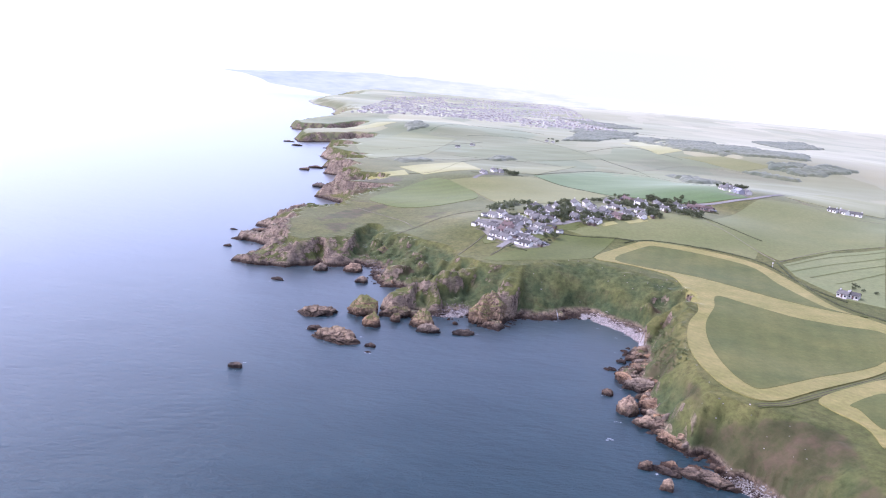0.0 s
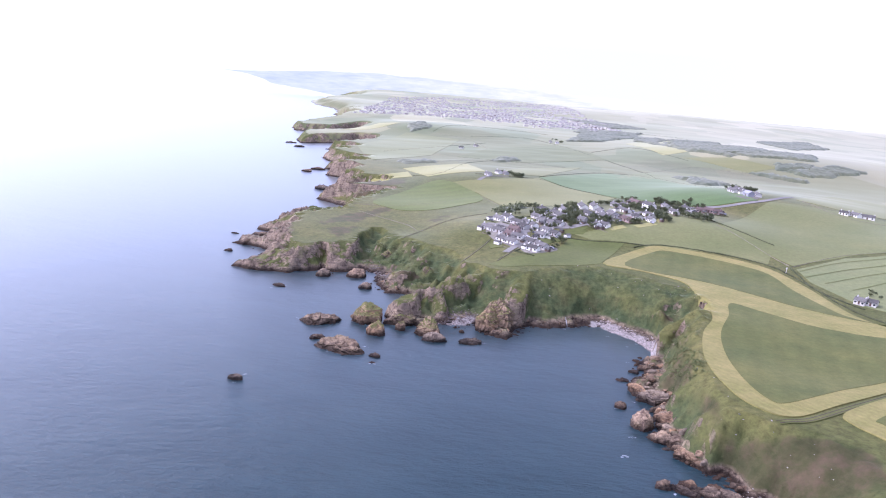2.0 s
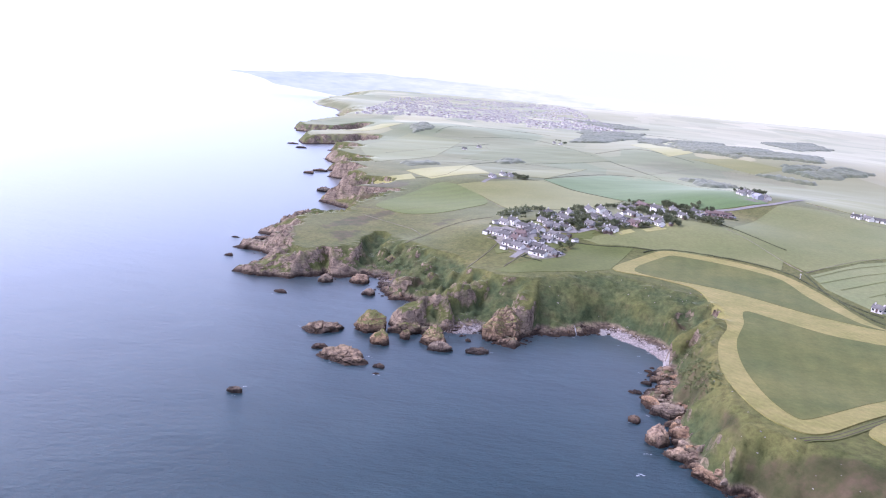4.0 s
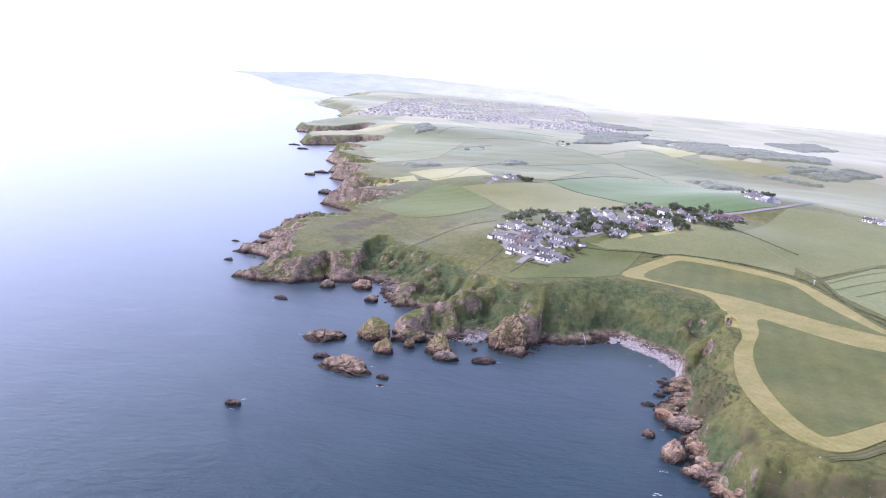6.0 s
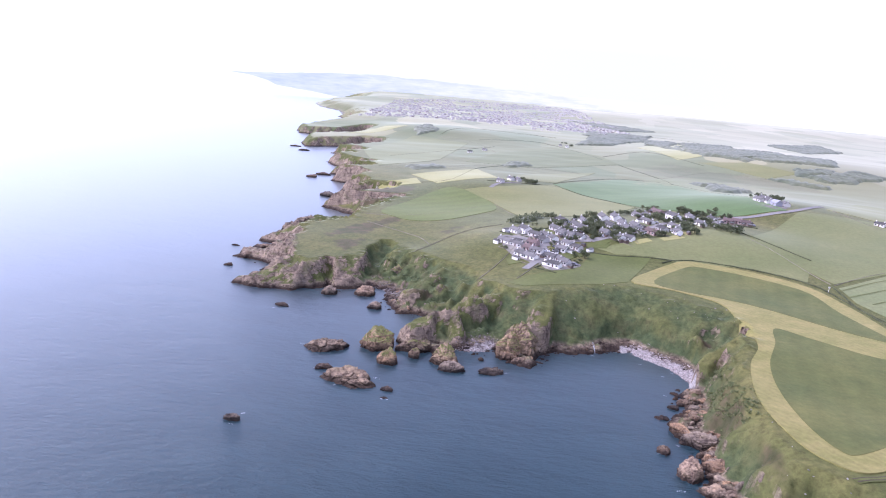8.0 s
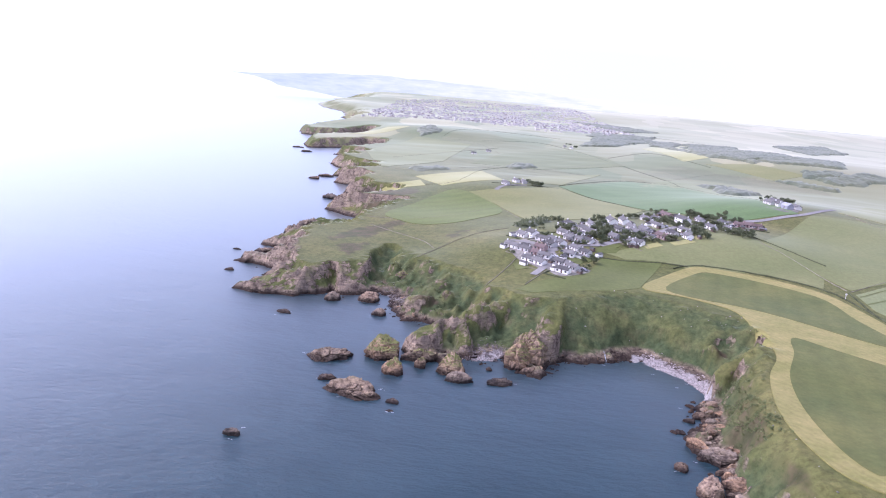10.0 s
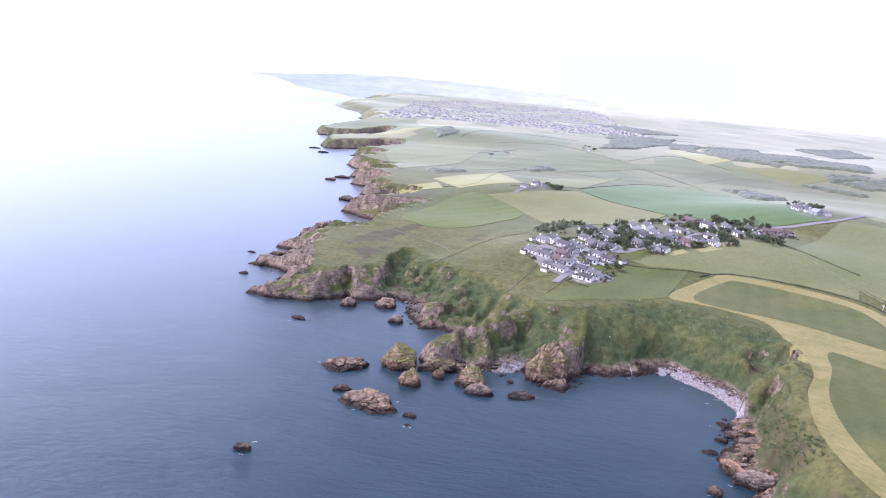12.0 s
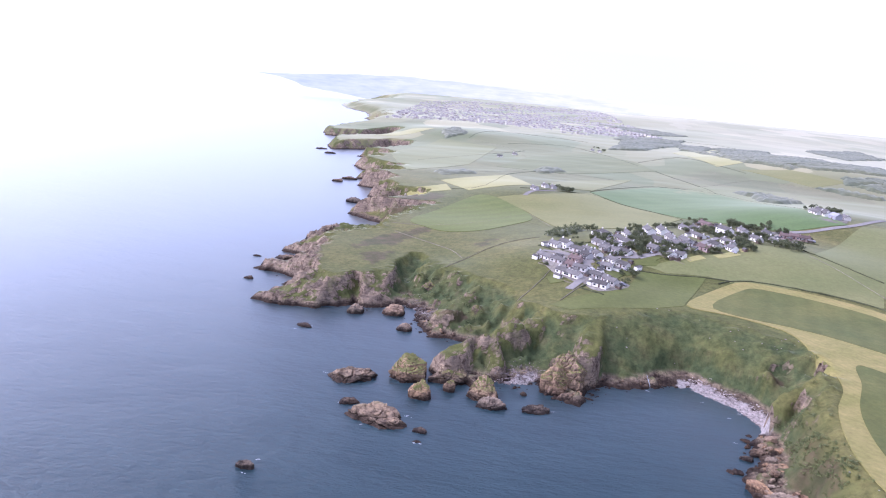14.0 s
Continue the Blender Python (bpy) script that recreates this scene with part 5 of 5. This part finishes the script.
# ---- rocks ----
def rock_mesh(seed, detail, lx, ly, lz, material, cracks=1.0, shape="ledge"):
    """A broken, bedded rock: flat cleavage faces, open joints and stepped layers. A block has steep sides and a slanted top, a whaleback slopes all round."""
    rnd = random.Random(seed)
    bm = bmesh.new()
    bmesh.ops.create_icosphere(bm, subdivisions=detail, radius=1.0)
    off = Vector((seed * 7.3, seed * 3.1, seed * 5.7))
    size = max(lx, ly)
    cell = max(0.9, size * 0.19)
    cuts = []
    for k in range(11):
        a = k * 2.4 + rnd.uniform(-0.5, 0.5)
        up = rnd.choice({"whaleback": (0.2, 0.3, 0.45, 0.6), "block": (-0.05, 0.05, 0.15, 0.3), "ledge": (0.0, 0.1, 0.35, 0.6, 0.9)}[shape]) + rnd.uniform(-0.1, 0.1)
        cuts.append((Vector((math.cos(a), math.sin(a), up)).normalized(), rnd.uniform(0.58, 0.88)))
    cuts.append((Vector((rnd.uniform(-0.45, 0.45), rnd.uniform(-0.45, 0.15), 1)).normalized(), rnd.uniform(0.6, 0.85)))
    if shape == "whaleback":
        cuts += [(Vector((rnd.uniform(0.2, 0.5), -0.25, 1)).normalized(), 0.66), (Vector((rnd.uniform(-0.3, 0.0), -0.35, 1)).normalized(), 0.74)]
    if shape == "block":
        cuts += [(Vector((rnd.uniform(0.1, 0.55), rnd.uniform(-0.5, -0.1), 1)).normalized(), 0.7), (Vector((rnd.uniform(-0.7, -0.3), rnd.uniform(-0.3, 0.2), 1)).normalized(), 0.74)]
    wild = 1.0 if shape == "ledge" else 0.4
    for v in bm.verts:
        n = v.co.normalized()
        r = min(1.22, min(h / max(n.dot(c), 1e-3) for c, h in cuts))
        r *= 1.2
        p = Vector((n.x * lx / 2 * r, n.y * ly / 2 * r, max(n.z, -0.3) * lz * r))
        if p.z > 0:
            q = Vector((p.x * 0.8 + p.y * 0.4, (p.y - p.x * 0.4) * 0.5, 0)) / size * 4.2 + off
            p.z *= 0.95 + 0.38 * wild * noise.noise(q) + 0.16 * wild * (0.5 - abs(noise.noise(q * 2.3)) * 2)
        q = Vector(((p.x * 0.8 + p.y * 0.45) * 0.42, (p.y * 0.8 - p.x * 0.45) * 1.1 + 0.5 * p.z, p.z * 0.9 + 0.35 * p.x)) / cell + off
        q += Vector((noise.noise(q * 1.7), noise.noise(q * 1.7 + off), noise.noise(q * 1.7 - off))) * 0.35
        d = noise.voronoi(q)[0]
        joint = max(0.0, 1 - (d[1] - d[0]) / 0.1)
        d2 = noise.voronoi(q * 2.7 + off)[0]
        joint2 = max(0.0, 1 - (d2[1] - d2[0]) / 0.2)
        layer = noise.cell(q) * 0.09 + noise.cell(q * 2.7 + off) * 0.04
        out = n * Vector((1, 1, 0.8)).length * 0.6
        p += out * cell * (1.3 * layer - cracks * (0.24 * joint + 0.05 * joint2) + 0.03 * noise.noise(q * 3.1))
        v.co = p
    return mesh_of("rock", bm, material)


ROCK_WORDS = {
    "r": ("sea_rock", "brown weathered rock standing in the sea", "rock"),
    "i": ("rocky_islet", "streaked pale grey rock islet in the sea", "rock islet"),
    "h": ("rock_ledge", "sloping grey brown rock ledge below the headland", "rock ledge"),
    "c": ("cliff_buttress", "brown rock buttress with a grassy crown on the cliff", "rock buttress"),
    "s": ("grassy_sea_rock", "reddish sea rock with a grassy crown", "sea rock"),
}
for i, (x, y, lx, ly, lz, kind) in enumerate(ROCKS):
    slab = kind == "r" and x > 80
    if slab:
        lx, ly, lz = lx * 1.12, ly * 0.78, lz * 0.78
    name, label, cat = ROCK_WORDS[kind]
    mat = {"r": ROCK_WARM if x > 80 and i % 2 else ROCK, "h": ROCK, "i": ROCK_PALE, "s": ROCK_GRASSY, "c": ROCK_GRASSY}[kind]
    big = max(lx, ly) > 9
    ob = new(name, rock_mesh(i + 1, 6 if max(lx, ly) > 13 else 5 if big else 4, *((lx, ly) if kind == "h" else (lx * 1.13, ly * 1.13)), lz, mat, 1.0, {"h": "ledge", "i": "whaleback"}.get(kind, "block")))
    ob.matrix_world = pose(x, y, -0.35, 0, 0, random.Random(i).uniform(-55, -15) if slab else random.Random(i).uniform(-18, 18) if kind != "h" else random.Random(i).uniform(5, 25))
    tagged(ob, label, cat, "shore rocks")

rnd = random.Random(11)
stones = [rock_mesh(60 + k, 3, 3.4, 2.0, 1.3, ROCK if k % 2 else ROCK_WARM, 1.0, "block") for k in range(8)]


def boulder(x, y, size, warm=True):
    ob = new("boulder", stones[rnd.randrange(8)])
    ob.matrix_world = pose(x, y, max(h_at(x, y), 0.0) - 0.1 * size, rnd.uniform(-14, 14), rnd.uniform(-14, 14), rnd.uniform(-40, 25)) @ Matrix.Diagonal((size / 3, size / 3 * rnd.uniform(0.8, 1.2), size / 3 * rnd.uniform(0.6, 1.1), 1))
    tagged(ob, "tumbled brown boulder on the rocky shore", "boulder", "shore boulders")


for path, count, spread, lo, hi in SHORES:
    lengths = [math.dist(a, c) for a, c in zip(path, path[1:])]
    for _ in range(count):
        r, k = rnd.uniform(0, sum(lengths)), 0
        while r > lengths[k]:
            r, k = r - lengths[k], k + 1
        a, c = path[k], path[k + 1]
        x = a[0] + (c[0] - a[0]) * r / lengths[k] + rnd.gauss(0, spread)
        y = a[1] + (c[1] - a[1]) * r / lengths[k] + rnd.gauss(0, spread)
        if -4 < h_at(x, y) < 5.0:
            boulder(x, y, lo + (hi - lo) * rnd.random() ** 2.2)


def shingle_bank(path, count, spread, lo, hi, seed, label, top=5.5, stone=None):
    """Loose stones of a beach, too many to count."""
    rnd = random.Random(seed)
    verts, faces = [], []
    pts = curve_through(path, 6)
    base = bmesh.new()
    bmesh.ops.create_icosphere(base, subdivisions=1, radius=1.0)
    shape = [v.co.copy() for v in base.verts]
    tris = [[v.index for v in f.verts] for f in base.faces]
    base.free()
    xs, ys = [], []
    for _ in range(count):
        p = rnd.choice(pts)
        xs.append(p[0] + rnd.gauss(0, spread))
        ys.append(p[1] + rnd.gauss(0, spread))
    zs = ground_height(np.array(xs), np.array(ys))
    for x, y, z in zip(xs, ys, zs):
        if not -0.3 < z < top:
            continue
        r = lo + (hi - lo) * rnd.random() ** 3
        m = pose(x, y, z + 0.1 * r, rnd.uniform(-20, 20), rnd.uniform(-20, 20), rnd.uniform(0, 360))
        n = len(verts)
        verts += [m @ Vector((v.x * r * 1.2, v.y * r * 0.9, v.z * r * 0.6)) * 1 for v in shape]
        faces += [[i + n for i in f] for f in tris]
    me = bpy.data.meshes.new("shingle")
    me.from_pydata(verts, [], faces)
    me.materials.append(stone or PEBBLE)
    tagged(new("shingle", me), label, "shingle", "", "stuff")


shingle_bank([(p[0] + 3, p[1] + 2) for p in BEACH], 2600, 3.0, 0.12, 0.55, 41, "pale grey cobbles of a curved storm beach")
shingle_bank([(1, 340), (8, 344), (15, 347)], 1500, 3.0, 0.12, 0.45, 42, "grey and pink cobbles below the cliff", 5.5, COBBLE)
shingle_bank([(-50, 428), (-40, 416), (-34, 400)], 1300, 4.0, 0.12, 0.45, 43, "dark grey cobbles in a small cove", 5.5, COBBLE)
shingle_bank([(103, 196), (112, 180)], 1300, 3.5, 0.12, 0.5, 44, "pale cobbles at the foot of the slope")


shingle_bank([(108, 372), (120, 366), (128, 358), (98, 385), (60, 374)], 26, 8.0, 0.2, 0.5, 45, "pale loose stones lying on the grassy cliff", 30)
shingle_bank([(110, 222), (118, 200), (100, 250), (112, 285)], 26, 7.0, 0.18, 0.45, 46, "pale stones scattered on the grassy slope", 30)


# ---- foam where the swell meets rock ----
def foam_patch(x, y, r, seed):
    rnd = random.Random(seed)
    bm = bmesh.new()
    for _ in range(5):
        cx, cy, q = rnd.gauss(0, r * 0.6), rnd.gauss(0, r * 0.3), r * rnd.uniform(0.2, 0.55)
        bm.faces.new([bm.verts.new((cx + math.cos(k * 0.7) * q * rnd.uniform(0.6, 1.3), cy + math.sin(k * 0.7) * q * rnd.uniform(0.3, 0.8), 0.06 + 0.03 * rnd.random())) for k in range(9)])
    ob = new("foam", mesh_of("foam", bm, FOAM))
    ob.matrix_world = pose(x, y, 0, 0, 0, rnd.uniform(-20, 20))
    tagged(ob, "small patch of white foam on the sea", "foam", "foam patches", "stuff")


for i, (x, y, r) in enumerate(FOAM_AT):
    foam_patch(x, y, r * 0.75, i)


# ---- a marker post and a trickle of water ----
post = new("marker_post")
post.matrix_world = pose(*POST_AT, h_at(*POST_AT), 0, 0, 20)
tagged(post, "pale wooden post with a small box at the field edge", "post")
bm = bmesh.new()
bmesh.ops.create_cone(bm, cap_ends=True, segments=8, radius1=0.16, radius2=0.12, depth=4.0, matrix=pose(0, 0, 1.8))
part("pole", bm, HARL_GREY, post)
part("box", box(bmesh.new(), -0.45, 0.45, -0.3, 0.3, 2.9, 3.7), HARL_GREY, post)
bm = bmesh.new()
ribbon(bm, FALL, 0.13, 0.35, 0.6)
tagged(new("waterfall", mesh_of("waterfall", bm, FOAM)), "thin white trickle of water down the rocks", "waterfall")


# ---- trees and woods ----
def leaf_clump(bm, c, size, rnd, lean=0.5):
    d = Vector((rnd.gauss(0, 1), rnd.gauss(0, 1), rnd.gauss(0, 1) + lean)).normalized()
    u = d.orthogonal().normalized() * size
    w = d.cross(u) * rnd.uniform(0.6, 1.0)
    v = [bm.verts.new(c + u * a + w * b + d * size * k) for a, b, k in ((-1, -0.6, 0), (0.2, -1, 0.2), (1, 0.1, 0), (0.3, 0.9, 0.25), (-0.7, 0.7, 0))]
    bm.faces.new(v)


def tree(x, y, tall, seed, label, category, group):
    rnd = random.Random(seed)
    ob = new("tree" if category == "tree" else "bush")
    bm = bmesh.new()
    limbs = [(Vector((0, 0, -0.5)), Vector((rnd.uniform(-0.2, 0.2), 0, tall * 0.55)), tall * 0.03)]
    for k in range(5):
        a = rnd.uniform(0, 6.3)
        limbs.append((Vector((0, 0, tall * rnd.uniform(0.25, 0.45))), Vector((math.cos(a), math.sin(a), 0)) * tall * 0.25 + Vector((0, 0, tall * rnd.uniform(0.55, 0.75))), tall * 0.013))
    for a, c, r in limbs:
        q = (c - a).to_track_quat("Z", "Y")
        rings = [[bm.verts.new(p + q @ Vector((math.cos(k * 1.2566) * w, math.sin(k * 1.2566) * w, 0))) for k in range(5)] for p, w in ((a, r), (c, r * 0.4))]
        for k in range(5):
            bm.faces.new((rings[0][k], rings[0][(k + 1) % 5], rings[1][(k + 1) % 5], rings[1][k]))
    part("trunk", bm, BARK, ob)
    bm = bmesh.new()
    lumps = [(Vector((rnd.gauss(0, 0.22), rnd.gauss(0, 0.22), rnd.uniform(0.35, 0.8))) * tall, tall * rnd.uniform(0.14, 0.24)) for _ in range(9)]
    for c, r in lumps:
        for _ in range(26):
            d = Vector((rnd.gauss(0, 1), rnd.gauss(0, 1), rnd.gauss(0, 0.8))).normalized() * r * rnd.uniform(0.6, 1.1)
            leaf_clump(bm, c + d, tall * 0.07, rnd)
    part("crown", bm, LEAF, ob)
    return tagged(ob, label, category, group)


rnd = random.Random(5)
kinds = [tree(0, 0, 6.0, 100 + k, "dark green wind-shaped garden tree", "tree", "village trees") for k in range(4)]
spots = list(TREE_SPOTS)
for (x, y) in TREE_SPOTS:
    spots += [(x + rnd.gauss(0, 4), y + rnd.gauss(0, 5)) for _ in range(4 if x > 62 and y > 455 else 1)]
houses_at = [((a + c) / 2, (b + d) / 2) for a, b, c, d, k in HOUSES + FARMS]
spots = [p for p in spots if min(math.dist(p, q) for q in houses_at) > 4.8]
for i, (x, y) in enumerate(spots):
    m = pose(x, y, h_at(x, y), 0, 0, rnd.uniform(0, 360))
    k = rnd.uniform(0.5, 0.95) if x > 62 and y > 440 else rnd.uniform(0.3, 0.5)
    if i < 4:
        kinds[i].matrix_world = m @ Matrix.Diagonal((k, k, k, 1))
    else:
        o = copy_thing(kinds[i % 4], m)
        o.scale = (k * rnd.uniform(0.9, 1.3), k * rnd.uniform(0.9, 1.3), k)


def scatter(outline, count, rnd):
    lo = [min(p[k] for p in outline) for k in (0, 1)]
    hi = [max(p[k] for p in outline) for k in (0, 1)]
    xs = np.array([rnd.uniform(lo[0], hi[0]) for _ in range(count * 4)])
    ys = np.array([rnd.uniform(lo[1], hi[1]) for _ in range(count * 4)])
    keep = to_line(xs, ys, outline, True)[1]
    return xs[keep][:count], ys[keep][:count]


def canopy(outline, seed, far):
    """A closed wood: domed tree crowns side by side, ragged at the edge."""
    lo = [min(p[k] for p in outline) - 12 for k in (0, 1)]
    hi = [max(p[k] for p in outline) + 12 for k in (0, 1)]
    cell = max(2.0 if not far else 3.4, math.sqrt((hi[0] - lo[0]) * (hi[1] - lo[1]) / 42000))
    ax, ay = np.arange(lo[0], hi[0], cell), np.arange(lo[1], hi[1], cell * (1.0 if not far else 1.5))
    x, y = np.meshgrid(ax, ay)
    x = x + cell * 0.6 * fractal(x * 3.1, y * 2.7, 9, 2, seed)
    edge = signed(x, y, outline) + (14 if far else 5) * fractal(x, y, 46 if far else 14, 4, seed + 3, 0.65)
    size = 8.0 if far else 4.0
    dome = np.zeros(x.shape)
    ix, iy = np.floor(x / size), np.floor(y / size)
    for dx in (-1, 0, 1):
        for dy in (-1, 0, 1):
            cx, cy = ix + dx, iy + dy
            px, py = (cx + lattice(cx, cy, seed + 5)) * size, (cy + lattice(cx, cy, seed + 6)) * size
            tall = 0.55 + 0.45 * lattice(cx, cy, seed + 7)
            dome = np.maximum(dome, tall * (1 - ((x - px) ** 2 + (y - py) ** 2) / (0.85 * size) ** 2))
    full = (6.0 if far else 3.6) * (0.25 + 0.75 * dome) * step(edge, -1, 4) * (0.75 + 0.5 * fractal(x, y, 60, 2, seed + 9))
    z = ground_height(x.ravel(), y.ravel()) + np.where(edge > 0, full, -0.6).ravel()
    n, m = x.shape[1], x.shape[0]
    at = np.arange(n * m).reshape(m, n)
    q = np.stack([at[:-1, :-1], at[:-1, 1:], at[1:, 1:], at[1:, :-1]], -1).reshape(-1, 4)
    q = q[(edge.ravel()[q] > 0).any(1)]
    keep = np.unique(q)
    back = np.full(n * m, -1)
    back[keep] = np.arange(len(keep))
    me = bpy.data.meshes.new("woodland")
    me.from_pydata(np.stack([x.ravel(), y.ravel(), z], 1)[keep].tolist(), [], back[q].tolist())
    me.polygons.foreach_set("use_smooth", np.ones(len(me.polygons), bool))
    me.materials.append(CANOPY)
    tagged(new("woodland", me), "grey green belt of mixed woodland among fields" if far else "dark green thicket of bushes beside the village", "woodland", "woods", "stuff")


for i, outline in enumerate(WOODS):
    rnd = random.Random(300 + i)
    far = outline[0][1] > 700
    canopy(outline, 40 + 11 * i, far)
    if far:
        continue
    # loose sprays of leaves over the near thicket
    px, py = scatter(outline, 70, rnd)
    pz = ground_height(px, py)
    bm = bmesh.new()
    for x, y, z in zip(px, py, pz):
        tall, r = rnd.uniform(2, 4.2), rnd.uniform(1.6, 3)
        for _ in range(12):
            d = Vector((rnd.gauss(0, 0.6) * r, rnd.gauss(0, 0.6) * r, tall * rnd.uniform(0.5, 1.0)))
            leaf_clump(bm, Vector((x, y, z)) + d, rnd.uniform(0.4, 0.8), rnd, 0.5)
    tagged(new("woodland", mesh_of("woodland", bm, LEAF)), "dark green leafy bushes of a thicket", "woodland", "woods", "stuff")


def scrub(path, count, spread, seed, label):
    """Low bushes and bracken on a steep bank, too many to count."""
    rnd = random.Random(seed)
    pts = curve_through(path, 6)
    where = [rnd.choice(pts) for _ in range(count)]
    px = np.array([p[0] + rnd.gauss(0, spread) for p in where])
    py = np.array([p[1] + rnd.gauss(0, spread) for p in where])
    pz = ground_height(px, py)
    bm = bmesh.new()
    for x, y, z in zip(px, py, pz):
        if z < 3.5:
            continue
        r = rnd.uniform(0.5, 1.5)
        for _ in range(16):
            d = Vector((rnd.gauss(0, 0.5) * r, rnd.gauss(0, 0.5) * r, r * rnd.uniform(0.0, 0.5)))
            leaf_clump(bm, Vector((x, y, z)) + d, rnd.uniform(0.16, 0.36), rnd, 2.6)
    tagged(new("scrub", mesh_of("scrub", bm, FERN)), label, "scrub", "", "stuff")


scrub([(110, 308), (107, 296), (105, 284), (104, 270), (102, 258)], 260, 2.6, 71, "green bracken and bushes on a steep sea bank")
scrub([(116, 318), (121, 330), (112, 300)], 24, 3.0, 72, "low green scrub round rocks of the bank")
scrub([(-50, 452), (-40, 440), (-28, 428), (-16, 410), (-10, 395)], 120, 4.0, 73, "dark bracken in the hollows of the cliff")


# ---- the far town ----
def town(outline, count, seed, label):
    rnd = random.Random(seed)
    px, py = scatter(outline, count, rnd)
    green = fractal(px, py, 170, 3, 19) < -0.28
    px, py = px[~green], py[~green]
    pz = ground_height(px, py)
    bm = bmesh.new()
    for x, y, z in zip(px, py, pz):
        m = pose(x, y, z, 0, 0, rnd.choice((20, 25, 30, 112, 118)))
        hx, hy, h = rnd.uniform(2.5, 5.0), rnd.uniform(2.2, 3.0), rnd.uniform(1.5, 2.8)
        prof = [(-hy, -2), (hy, -2), (hy, h), (0, h + 1.8), (-hy, h)]
        a = [bm.verts.new(m @ Vector((-hx, *p))) for p in prof]
        c = [bm.verts.new(m @ Vector((hx, *p))) for p in prof]
        f = [bm.faces.new(a), bm.faces.new(c[::-1])] + [bm.faces.new((a[i], c[i], c[(i + 1) % 5], a[(i + 1) % 5])) for i in range(5)]
        slot = rnd.choice((1, 1, 1, 1, 1, 1, 2))
        f[4].material_index = f[5].material_index = slot
        if rnd.random() < 0.2:
            for k in (0, 1, 3, 6):
                f[k].material_index = 3
    bmesh.ops.recalc_face_normals(bm, faces=bm.faces[:])
    tagged(new("town", mesh_of("town", bm, [HARL_SOFT, ROOF_HAZED, TILE, HARL_GREY])), label, "town", "", "stuff")


town(TOWN, 4200, 77, "hazy town of white and grey houses along the coast")
